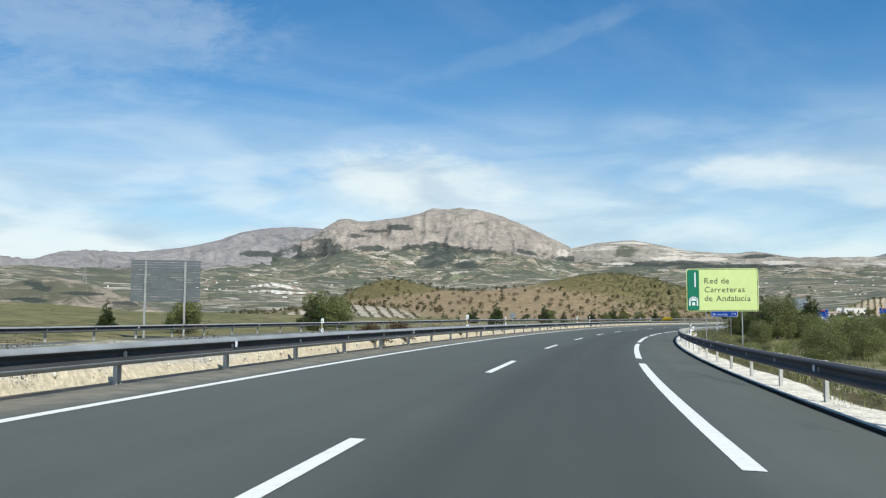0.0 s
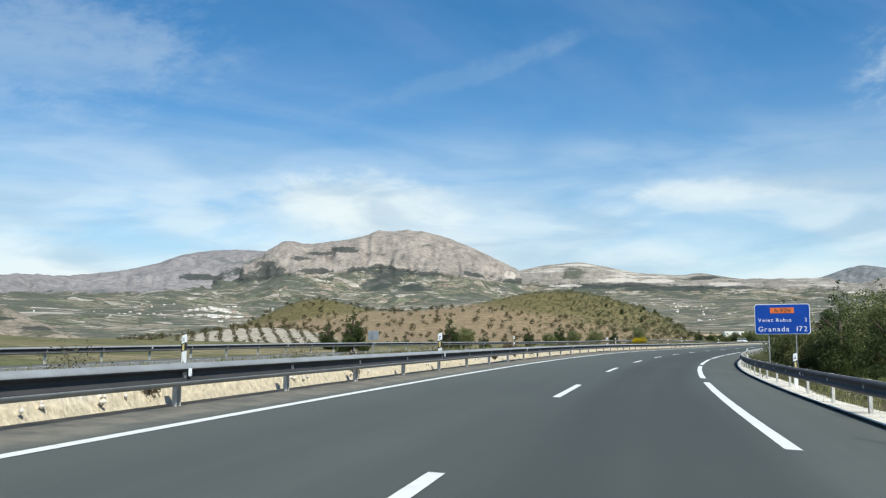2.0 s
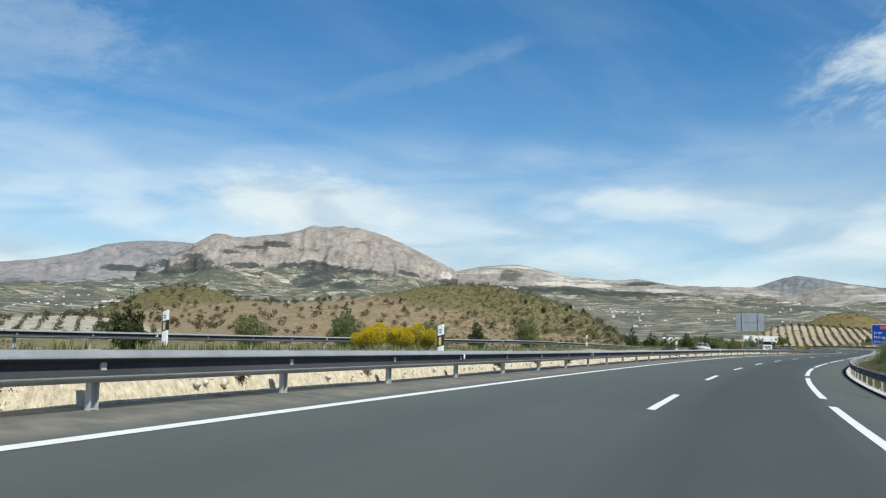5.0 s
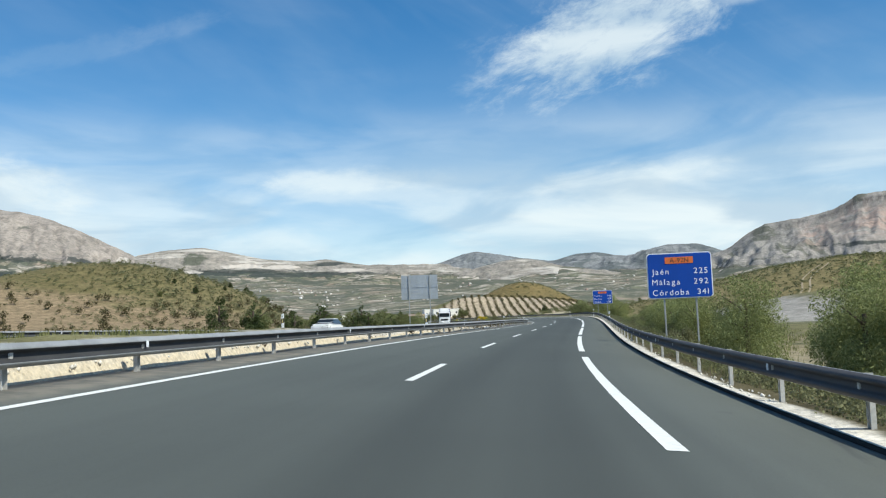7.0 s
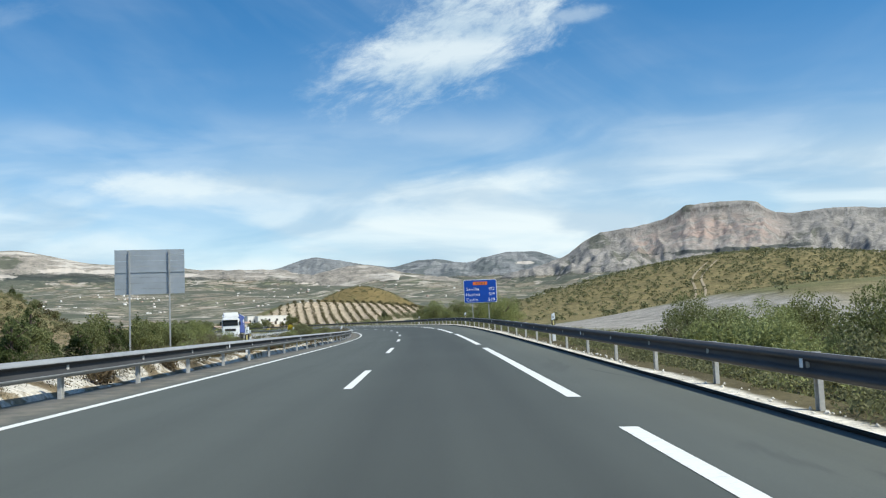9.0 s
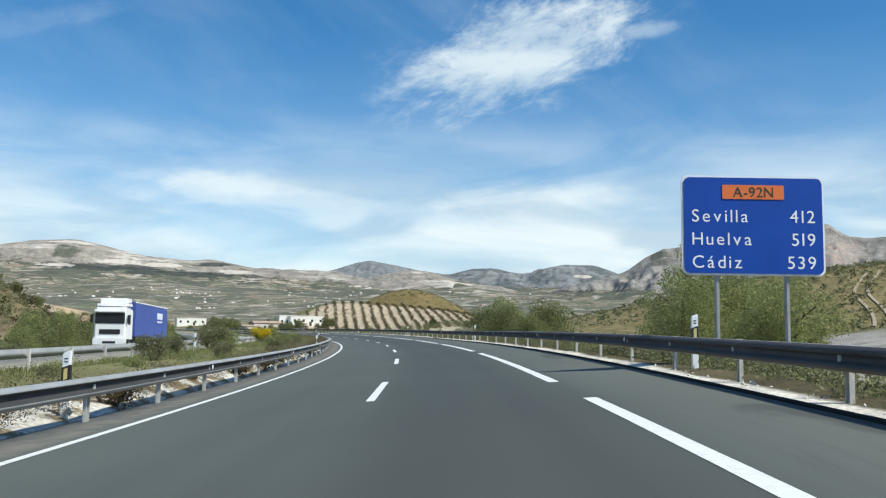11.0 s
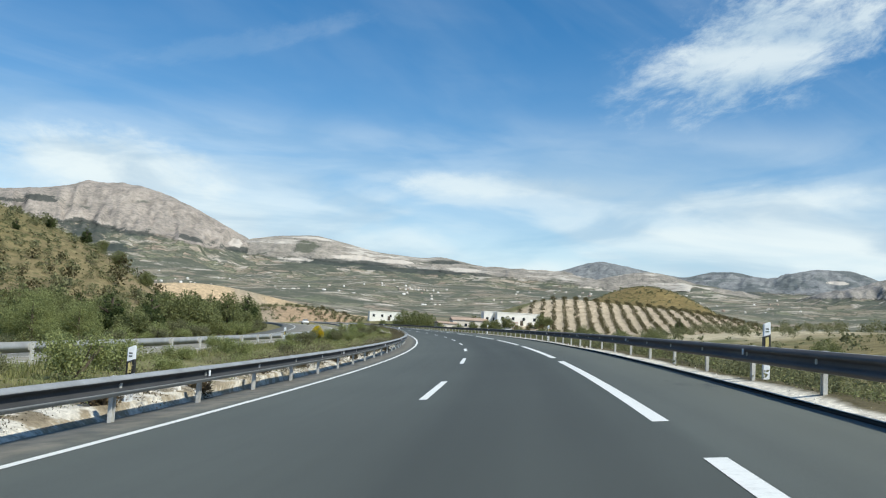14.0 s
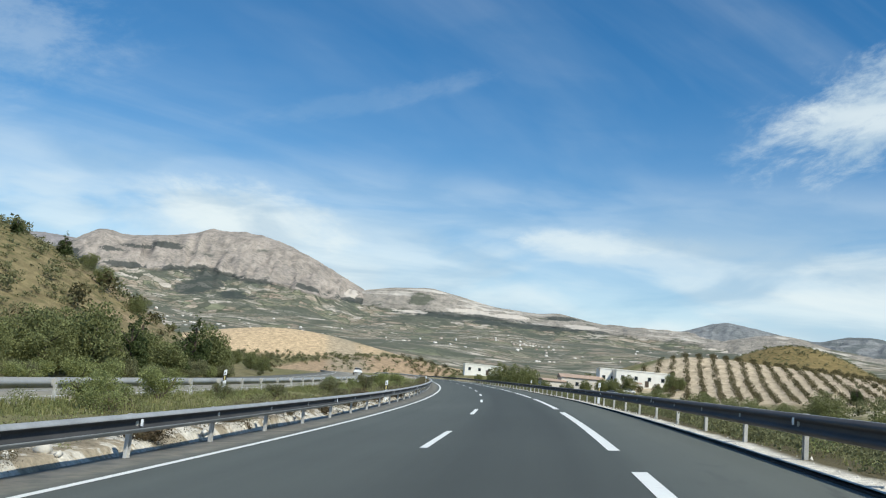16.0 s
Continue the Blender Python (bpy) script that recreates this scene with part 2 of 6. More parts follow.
def box_bm(bm, size, at=(0, 0, 0), bevel=0.0, turn=None):
    m = Matrix.Translation(at)
    if turn is not None:
        m = m @ turn
    r = bmesh.ops.create_cube(bm, size=1.0, matrix=m @ Matrix.Diagonal((*size, 1)))
    if bevel:
        edges = {e for v in r["verts"] for e in v.link_edges}
        bmesh.ops.bevel(bm, geom=list(edges), offset=bevel, segments=2, affect="EDGES")


def tube_bm(bm, r1, r2, depth, at=(0, 0, 0), seg=12, turn=None):
    m = Matrix.Translation(at)
    if turn is not None:
        m = m @ turn
    bmesh.ops.create_cone(bm, cap_ends=True, segments=seg, radius1=r1, radius2=r2, depth=depth, matrix=m)


def to_mesh(name, bm, material, smooth=False):
    me = bpy.data.meshes.new(name)
    if smooth:
        for f in bm.faces:
            f.smooth = True
    bm.to_mesh(me)
    bm.free()
    if material:
        me.materials.append(material)
    return me


def part(name, data, parent, material=None, label="", m=None):
    if isinstance(data, bmesh.types.BMesh):
        data = to_mesh(name, data, material)
    ob = new(name, data)
    ob.parent = parent
    if m is not None:
        ob.matrix_basis = m
    return tagged(ob, label) if label else ob


def thing(name, m, label, category, group="", kind="", data=None):
    ob = new(name, data)
    ob.matrix_basis = m
    return tagged(ob, label, category, group, kind)


# ---- materials ----
def material(name, rough=0.8, metal=0.0, spec=0.5):
    m = bpy.data.materials.new(name)
    m.use_nodes = True
    b = m.node_tree.nodes["Principled BSDF"]
    b.inputs["Roughness"].default_value, b.inputs["Metallic"].default_value = rough, metal
    b.inputs["Specular IOR Level"].default_value = spec
    return m, m.node_tree, b


def world_coord(t):
    return t.nodes.new("ShaderNodeNewGeometry").outputs["Position"]


def bump(t, b, height, strength=0.3, distance=0.05):
    n = t.nodes.new("ShaderNodeBump")
    n.inputs["Strength"].default_value, n.inputs["Distance"].default_value = strength, distance
    wire(t, height, n.inputs["Height"])
    wire(t, n.outputs[0], b.inputs["Normal"])


def plain(name, colour, rough=0.6, metal=0.0, scale=3.0, vary=0.25, grain=40.0, bump_by=0.1, spec=0.5):
    """Colour varied by stains and grain."""
    m, t, b = material(name, rough, metal, spec)
    co = world_coord(t)
    n1, n2 = noise_tex(t, co, scale, 5), noise_tex(t, co, grain, 3)
    lo, hi = tuple(c * (1 - vary) for c in colour), tuple(min(1, c * (1 + vary)) for c in colour)
    c = ramp(t, n1, [(0.3, lo), (0.7, hi)])
    c = blend(t, 0.35, c, ramp(t, n2, [(0.3, lo), (0.7, hi)]))
    wire(t, c, b.inputs["Base Color"])
    if bump_by:
        bump(t, b, n2, bump_by, 0.02)
    return m


def asphalt(name, tone=1.0):
    m, t, b = material(name, 0.82)
    co = world_coord(t)
    uv = t.nodes.new("ShaderNodeUVMap")
    sep = t.nodes.new("ShaderNodeSeparateXYZ")
    wire(t, uv.outputs[0], sep.inputs[0])
    across = maths(t, "DIVIDE", maths(t, "ADD", sep.outputs[1], 8.0), 16.0)
    # worn wheel paths along both lanes, lighter shoulders
    wear = ramp(t, across, [(0.10, 1.10), (0.275, 1.08), (0.30, 0.86), (0.34, 0.70), (0.39, 0.76), (0.44, 0.70), (0.50, 0.94), (0.56, 1.02), (0.72, 1.16), (0.80, 1.24)], True)
    big = noise_tex(t, co, 0.12, 4, 0.6, 0.2)
    streak = noise_tex(t, uv.outputs[0], 1.0, 5, 0.6, 0.0, (0.03, 1.6, 1))
    fine = noise_tex(t, co, 55.0, 3, 0.7)
    v = maths(t, "MULTIPLY", maths(t, "ADD", 0.62, maths(t, "MULTIPLY", big, 0.35)), maths(t, "ADD", 0.78, maths(t, "MULTIPLY", streak, 0.45)))
    v = maths(t, "MULTIPLY", v, maths(t, "ADD", 0.72, maths(t, "MULTIPLY", fine, 0.55)))
    v = maths(t, "MULTIPLY", v, wear)
    g = tuple(c * tone for c in (0.096, 0.106, 0.092))
    c = blend(t, 1.0, blend(t, 1.0, (0, 0, 0), g, "ADD"), v, "MULTIPLY")
    # dust gathered at the left edge
    dust = maths(t, "MULTIPLY", ramp(t, across, [(0.718, 0.0), (0.745, 0.8)]), ramp(t, noise_tex(t, co, 2.2, 5, 0.6), [(0.35, 0.3), (0.6, 1.0)]))
    c = blend(t, dust, c, (0.31, 0.275, 0.215))
    # dark tar smears on the shoulder
    smear = maths(t, "MULTIPLY", ramp(t, noise_tex(t, uv.outputs[0], 0.5, 5, 0.6, 0.8, (0.35, 1.6, 1)), [(0.60, 0.0), (0.66, 0.6)]), ramp(t, across, [(0.18, 1.0), (0.27, 0.0)]))
    c = blend(t, smear, c, (0.03, 0.032, 0.032))
    wire(t, c, b.inputs["Base Color"])
    bump(t, b, fine, 0.35, 0.01)
    return m


def edge_soil(name, pale, soil, edge, flip, later=None, ragged=1.0, early=0.0):
    """Pale gravel beside the asphalt that passes into grassy soil further out."""
    m, t, b = material(name, 0.95, spec=0.1)
    co = world_coord(t)
    uv = t.nodes.new("ShaderNodeUVMap")
    sep = t.nodes.new("ShaderNodeSeparateXYZ")
    wire(t, uv.outputs[0], sep.inputs[0])
    n1, n2, n3 = noise_tex(t, co, 1.1, 6, 0.65), noise_tex(t, co, 9.0, 4, 0.65), noise_tex(t, co, 0.22, 5, 0.6)
    out = maths(t, "ADD", maths(t, "MULTIPLY", sep.outputs[1], flip), maths(t, "MULTIPLY", maths(t, "SUBTRACT", n1, 0.5), 1.5 * ragged))
    out = maths(t, "ADD", out, maths(t, "MULTIPLY", maths(t, "SUBTRACT", n3, 0.5), 1.6 * ragged))
    if early:
        out = maths(t, "SUBTRACT", out, ramp(t, maths(t, "DIVIDE", sep.outputs[0], 1000.0), [(0.10, early), (0.13, 0.0)]))
    k = ramp(t, maths(t, "DIVIDE", out, 20.0), [((edge - 0.25 * ragged) / 20, 0.0), ((edge + 0.45 * ragged) / 20, 1.0)])
    lo = ramp(t, n1, [(0.3, tuple(c * 0.62 for c in pale)), (0.62, pale)])
    if later:
        # brown earth with pale patches along the second half
        on = ramp(t, maths(t, "ADD", maths(t, "DIVIDE", sep.outputs[0], 1000.0), maths(t, "MULTIPLY", maths(t, "SUBTRACT", n3, 0.5), 0.05)), [(0.285, 0.0), (0.325, 1.0), (0.46, 1.0), (0.50, 0.8)])
        lo = blend(t, on, lo, ramp(t, n1, [(0.34, tuple(c * 0.7 for c in later)), (0.46, later), (0.53, pale)]))
        # pale soil at its foot, tinted warm to offset the rail's blue shade
        foot = ramp(t, maths(t, "DIVIDE", maths(t, "ADD", sep.outputs[1], maths(t, "MULTIPLY", maths(t, "SUBTRACT", n1, 0.5), 0.25)), 20.0), [(4.86 / 20, 1.0), (4.98 / 20, 0.0)])
        foot = maths(t, "MULTIPLY", foot, maths(t, "SUBTRACT", 1.0, on))
        lo = blend(t, foot, lo, tuple(c * k for c, k in zip(pale, (1.0, 0.92, 0.78))))
    hi = ramp(t, n3, [(0.35, soil), (0.65, tuple(c * 1.7 for c in soil))])
    c = blend(t, 1.0, blend(t, k, lo, hi), ramp(t, n2, [(0.3, 0.68), (0.7, 1.25)]), "MULTIPLY")
    wire(t, c, b.inputs["Base Color"])
    bump(t, b, n2, 0.9, 0.06)
    return m


def paint(name, colour, wear=0.25):
    m, t, b = material(name, 0.6)
    co = world_coord(t)
    n = noise_tex(t, co, 9.0, 6, 0.7)
    f = noise_tex(t, co, 60.0, 3)
    c = ramp(t, n, [(0.30, tuple(k * (1 - 2.0 * wear) for k in colour)), (0.5, colour)])
    c = blend(t, 0.3, c, ramp(t, f, [(0.3, tuple(k * 0.75 for k in colour)), (0.6, colour)]))
    wire(t, c, b.inputs["Base Color"])
    bump(t, b, f, 0.2, 0.01)
    return m


def field_colours(t, co, sx, sy, sz=0.0):
    """A patchwork of ploughed soil, stubble, olive groves and hedges."""
    bend = t.nodes.new("ShaderNodeVectorMath")
    bend.operation = "MULTIPLY_ADD"
    wob = t.nodes.new("ShaderNodeTexNoise")
    wob.inputs["Scale"].default_value, wob.inputs["Detail"].default_value = 0.006, 3
    wire(t, co, wob.inputs["Vector"])
    wire(t, wob.outputs["Color"], bend.inputs[0])
    bend.inputs[1].default_value = (150, 150, 0)
    wire(t, co, bend.inputs[2])
    warp = t.nodes.new("ShaderNodeMapping")
    warp.inputs["Scale"].default_value = (1 / sx, 1 / sy, sz)
    warp.inputs["Rotation"].default_value = (0, 0, 0.18)
    wire(t, bend.outputs[0], warp.inputs[0])
    vor = t.nodes.new("ShaderNodeTexVoronoi")
    wire(t, warp.outputs[0], vor.inputs["Vector"])
    sep = t.nodes.new("ShaderNodeSeparateColor")
    wire(t, vor.outputs["Color"], sep.inputs[0])
    field = ramp(t, sep.outputs[0], [(0.0, (0.095, 0.100, 0.075)), (0.22, (0.155, 0.155, 0.118)), (0.32, (0.37, 0.31, 0.245)), (0.42, (0.125, 0.13, 0.095)), (0.55, (0.31, 0.245, 0.19)), (0.66, (0.175, 0.185, 0.12)), (0.82, (0.25, 0.225, 0.175)), (1.0, (0.50, 0.445, 0.38))])
    field = blend(t, 1.0, field, ramp(t, noise_tex(t, co, 0.03, 5, 0.65), [(0.32, 0.72), (0.68, 1.28)]), "MULTIPLY")
    # trees standing in most of the plots
    dots = t.nodes.new("ShaderNodeTexVoronoi")
    dots.inputs["Scale"].default_value = 0.075
    wire(t, co, dots.inputs["Vector"])
    trees = maths(t, "MULTIPLY", ramp(t, dots.outputs["Distance"], [(0.26, 0.85), (0.40, 0.0)]), ramp(t, sep.outputs[1], [(0.30, 0.0), (0.36, 1.0)]))
    field = blend(t, trees, field, (0.072, 0.082, 0.058))
    edge = t.nodes.new("ShaderNodeTexVoronoi")
    edge.feature = "DISTANCE_TO_EDGE"
    wire(t, warp.outputs[0], edge.inputs["Vector"])
    field = blend(t, ramp(t, edge.outputs["Distance"], [(0.02, 0.8), (0.06, 0.0)]), field, (0.07, 0.08, 0.05))
    wood = noise_tex(t, co, 0.0045, 7, 0.62, 0.4)
    field = blend(t, ramp(t, wood, [(0.50, 0.0), (0.55, 0.8)]), field, (0.088, 0.098, 0.076))
    # bare banks and tracks between the terraces
    bare = noise_tex(t, co, 0.013, 6, 0.62, 0.8, (0.55, 1.2, 1.0))
    return blend(t, ramp(t, bare, [(0.615, 0.0), (0.65, 0.75)]), field, (0.50, 0.45, 0.39))


def ground_material():
    m, t, b = material("ground", 0.95, spec=0.15)
    co = world_coord(t)
    at = t.nodes.new("ShaderNodeVertexColor")
    at.layer_name = "tint"
    field = field_colours(t, co, 300, 190)
    length = t.nodes.new("ShaderNodeVectorMath")
    length.operation = "DISTANCE"
    wire(t, co, length.inputs[0])
    length.inputs[1].default_value = (150, 500, 0)
    fmask = ramp(t, maths(t, "DIVIDE", length.outputs["Value"], 2000.0), [(0.36, 0.0), (0.55, 1.0)])
    n1 = noise_tex(t, co, 0.35, 6, 0.65)
    n2 = noise_tex(t, co, 5.0, 4, 0.65)
    near = blend(t, 1.0, at.outputs["Color"], ramp(t, n1, [(0.3, 0.62), (0.7, 1.35)]), "MULTIPLY")
    near = blend(t, 1.0, near, ramp(t, n2, [(0.3, 0.7), (0.7, 1.3)]), "MULTIPLY")
    tuft = t.nodes.new("ShaderNodeTexVoronoi")
    tuft.inputs["Scale"].default_value = 0.55
    wire(t, co, tuft.inputs["Vector"])
    spots = maths(t, "MULTIPLY", ramp(t, tuft.outputs["Distance"], [(0.30, 1.0), (0.48, 0.0)]), ramp(t, noise_tex(t, co, 0.05, 4, 0.6), [(0.42, 0.15), (0.60, 0.9)]))
    green = t.nodes.new("ShaderNodeSeparateColor")
    wire(t, at.outputs["Color"], green.inputs[0])
    bare = ramp(t, green.outputs[0], [(0.22, 1.0), (0.30, 0.12)])
    near = blend(t, maths(t, "MULTIPLY", spots, bare), near, (0.075, 0.08, 0.032))
    c = blend(t, fmask, near, blend(t, 0.08, field, at.outputs["Color"]))
    wire(t, c, b.inputs["Base Color"])
    bump(t, b, n2, 0.5, 0.12)
    return m


def rock_material(name, light, dark, scrub, amount, strata=0.0, redden=None):
    """Bare rock above the foot line, scrub and small fields below it, dark pine woods where they grow."""
    m, t, b = material(name, 0.95, spec=0.1)
    co = world_coord(t)
    at = t.nodes.new("ShaderNodeVertexColor")
    at.layer_name = "tint"
    zone = t.nodes.new("ShaderNodeSeparateColor")
    wire(t, at.outputs["Color"], zone.inputs[0])
    n1 = noise_tex(t, co, 0.004, 8, 0.62, 0.4)
    n2 = noise_tex(t, co, 0.03, 6, 0.7)
    gully = noise_tex(t, co, 0.020, 7, 0.72, 0.5, (1.0, 1.0, 0.16))
    c = ramp(t, n1, [(0.32, dark), (0.62, light)])
    c = blend(t, 0.55, c, ramp(t, gully, [(0.32, tuple(k * 0.45 for k in dark)), (0.58, tuple(k * 1.12 for k in light))]))
    patch = noise_tex(t, co, 0.0040, 8, 0.66, 0.8, (1.0, 1.0, 1.8))
    k = maths(t, "MULTIPLY", ramp(t, patch, [(amount, 0.0), (amount + 0.04, 1.0)]), 0.85)
    c = blend(t, k, c, scrub)
    c = blend(t, ramp(t, n2, [(0.57, 0.0), (0.68, 0.4)]), c, tuple(0.5 * a + 0.5 * d for a, d in zip(scrub, dark)))
    speck = noise_tex(t, co, 0.075, 6, 0.82)
    c = blend(t, ramp(t, speck, [(0.50, 0.0), (0.60, 0.6)]), c, tuple(0.7 * a + 0.3 * d for a, d in zip(scrub, dark)))
    ledge = noise_tex(t, co, 0.014, 6, 0.66, 0.3, (0.6, 0.6, 4.0))
    c = blend(t, ramp(t, ledge, [(0.58, 0.0), (0.66, 0.5)]), c, tuple(min(1, k * 1.2) for k in light))
    if strata:
        beds = noise_tex(t, co, 0.0055, 6, 0.6, 0.3, (0.5, 0.5, 5.0))
        c = blend(t, ramp(t, beds, [(0.52, 0.0), (0.60, strata)]), c, (0.62, 0.57, 0.50))
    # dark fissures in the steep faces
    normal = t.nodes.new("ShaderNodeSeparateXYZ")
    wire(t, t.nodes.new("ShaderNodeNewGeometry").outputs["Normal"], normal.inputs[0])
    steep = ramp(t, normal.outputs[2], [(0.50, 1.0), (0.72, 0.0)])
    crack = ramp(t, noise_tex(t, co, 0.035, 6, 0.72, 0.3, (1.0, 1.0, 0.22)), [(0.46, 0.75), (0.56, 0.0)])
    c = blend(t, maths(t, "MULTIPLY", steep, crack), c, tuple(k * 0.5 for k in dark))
    # lower slopes
    low = field_colours(t, co, 210, 150)
    if redden:
        # scree and bare earth in streaks down the face
        run = noise_tex(t, co, 0.016, 6, 0.66, 0.6, (1.0, 1.0, 0.10))
        k = maths(t, "MULTIPLY", ramp(t, run, [(0.40, 0.0), (0.58, 0.9)]), zone.outputs[2])
        c = blend(t, k, c, redden)
        c = blend(t, maths(t, "MULTIPLY", ramp(t, noise_tex(t, co, 0.022, 5, 0.6, 0.4, (1, 1, 0.12)), [(0.56, 0.0), (0.62, 0.6)]), zone.outputs[2]), c, (0.15, 0.125, 0.115))
    ragged = maths(t, "SUBTRACT", noise_tex(t, co, 0.014, 8, 0.74), 0.5)
    up = ramp(t, maths(t, "ADD", zone.outputs[0], maths(t, "MULTIPLY", ragged, 0.9)), [(0.42, 0.0), (0.54, 1.0)])
    c = blend(t, up, low, c)
    wood = ramp(t, maths(t, "ADD", zone.outputs[1], maths(t, "MULTIPLY", ragged, 2.6)), [(0.44, 0.0), (0.60, 0.85)])
    c = blend(t, wood, c, (0.050, 0.060, 0.055))
    if redden is None or strata:
        pale = ramp(t, maths(t, "ADD", zone.outputs[2], maths(t, "MULTIPLY", ragged, 2.0)), [(0.50, 0.0), (0.62, 0.9)])
        c = blend(t, pale, c, (0.60, 0.54, 0.47))
    wire(t, c, b.inputs["Base Color"])
    bump(t, b, maths(t, "MULTIPLY", gully, maths(t, "ADD", maths(t, "MULTIPLY", up, 0.97), 0.03)), 0.75, 16.0)
    return m


def leaf_material(name, dark, light, rough=0.7):
    m, t, b = material(name, rough, spec=0.25)
    geo = t.nodes.new("ShaderNodeNewGeometry")
    n = noise_tex(t, geo.outputs["Position"], 0.9, 3)
    r = maths(t, "ADD", maths(t, "MULTIPLY", geo.outputs["Random Per Island"], 0.6), maths(t, "MULTIPLY", n, 0.4))
    c = ramp(t, r, [(0.15, dark), (0.85, light)])
    wire(t, c, b.inputs["Base Color"])
    glow = t.nodes.new("ShaderNodeBsdfTranslucent")
    wire(t, c, glow.inputs["Color"])
    both = t.nodes.new("ShaderNodeMixShader")
    both.inputs[0].default_value = 0.42
    wire(t, b.outputs[0], both.inputs[1])
    wire(t, glow.outputs[0], both.inputs[2])
    wire(t, both.outputs[0], t.nodes["Material Output"].inputs["Surface"])
    return m


ASPHALT, ASPHALT_OLD = asphalt("asphalt"), asphalt("asphalt_opposite", 1.15)
WHITE_LINE = paint("road_paint", (0.80, 0.80, 0.76), 0.12)
STEEL = plain("galvanised_steel", (0.36, 0.365, 0.36), 0.55, 0.3, 1.5, 0.25, 30, 0.05)
# rail steel with shade put into its colour: beam groove, then shoulder face
STEEL_SHADED = plain("shaded_steel", (0.052, 0.053, 0.055), 0.65, 0.0, 1.2, 0.3, 30, 0.05, 0.12)
STEEL_SHADE_SIDE = plain("shade_side_steel", (0.085, 0.080, 0.080), 0.7, 0.0, 0.8, 0.25, 30, 0.05, 0.2)
POST_STEEL = plain("post_steel", (0.52, 0.51, 0.48), 0.7, 0.15, 2.0, 0.3, 25, 0.1)
# dark bitumen, taken nearly black to hold the rail's shadow too
KERB = plain("shaded_bitumen_edge", (0.026, 0.020, 0.014), 0.95, 0, 2.0, 0.3, 30, 0.3, 0.1)
GRAVEL = edge_soil("white_gravel", (0.80, 0.745, 0.64), (0.075, 0.064, 0.036), 5.96, -1.0, None, 0.22, 1.0)
BANK = edge_soil("pale_marl", (0.60, 0.565, 0.495), (0.145, 0.135, 0.065), 6.5, 1.0, (0.24, 0.19, 0.12))
GROUND = ground_material()
BARK = plain("bark", (0.10, 0.075, 0.055), 0.95, 0, 4, 0.4, 20, 0.6)
PLASTER = plain("white_plaster", (0.87, 0.84, 0.77), 0.9, 0, 0.5, 0.1, 8, 0.1)
CREAM = plain("cream_plaster", (0.66, 0.60, 0.52), 0.9, 0, 0.5, 0.12, 8, 0.1)
TILE = plain("roof_tile", (0.40, 0.29, 0.22), 0.9, 0, 0.8, 0.3, 6, 0.4)
BLUE = plain("sign_blue", (0.006, 0.062, 0.37), 0.55, 0, 1.2, 0.12, 40, 0.0, 0.25)
SIGN_WHITE = plain("sign_white", (0.82, 0.84, 0.86), 0.4, 0, 2, 0.06, 40, 0.0)
ORANGE = plain("sign_orange", (0.72, 0.17, 0.04), 0.45, 0, 2, 0.1, 40, 0.0)
LIME = plain("sign_lime", (0.74, 0.86, 0.36), 0.45, 0, 1.2, 0.07, 40, 0.0)
GREEN = plain("sign_green", (0.012, 0.20, 0.11), 0.45, 0, 2, 0.12, 40, 0.0)
INK = plain("sign_black", (0.03, 0.04, 0.03), 0.5, 0, 2, 0.2, 40, 0.0)
SIGN_BACK_DARK = plain("sign_back_dull", (0.135, 0.155, 0.17), 0.6, 0.3, 0.9, 0.15, 20, 0.0)
SIGN_BACK = plain("sign_back_aluminium", (0.42, 0.45, 0.48), 0.5, 0.6, 0.9, 0.15, 20, 0.0)
AMBER = plain("amber_reflector", (0.62, 0.52, 0.22), 0.3, 0, 2, 0.1, 40, 0.0)
BLACK = plain("black_plastic", (0.02, 0.02, 0.02), 0.5, 0, 2, 0.3, 30, 0.0)
LEAF_PINE = leaf_material("pine_needles", (0.035, 0.052, 0.018), (0.125, 0.155, 0.055))
LEAF_OLIVE = leaf_material("shrub_leaves", (0.11, 0.115, 0.055), (0.28, 0.28, 0.145))
LEAF_BRIGHT = leaf_material("bright_leaves", (0.16, 0.18, 0.065), (0.38, 0.41, 0.17))
LEAF_GREEN = leaf_material("tree_leaves", (0.125, 0.135, 0.052), (0.275, 0.295, 0.125))
LEAF_TWIG = leaf_material("dark_twigs", (0.085, 0.072, 0.045), (0.23, 0.195, 0.115))
LEAF_ROW = leaf_material("orchard_leaves", (0.060, 0.050, 0.024), (0.17, 0.15, 0.07))
LEAF_DRY = leaf_material("dry_twigs", (0.075, 0.055, 0.035), (0.24, 0.18, 0.10))
FLOWER = leaf_material("broom_flowers", (0.42, 0.30, 0.008), (0.85, 0.66, 0.02))
GRASS = leaf_material("grass_blades", (0.10, 0.12, 0.035), (0.38, 0.36, 0.16))

# ---- ground, verges and roads ----
def spread(core, out, growth):
    lo, hi, d = core
    a = list(np.arange(lo, hi + d, d))
    q = d
    while a[-1] < out:
        q *= growth
        a.append(a[-1] + q)
    q = d
    while a[0] > -out:
        q *= growth
        a.insert(0, a[0] - q)
    return np.array(a)


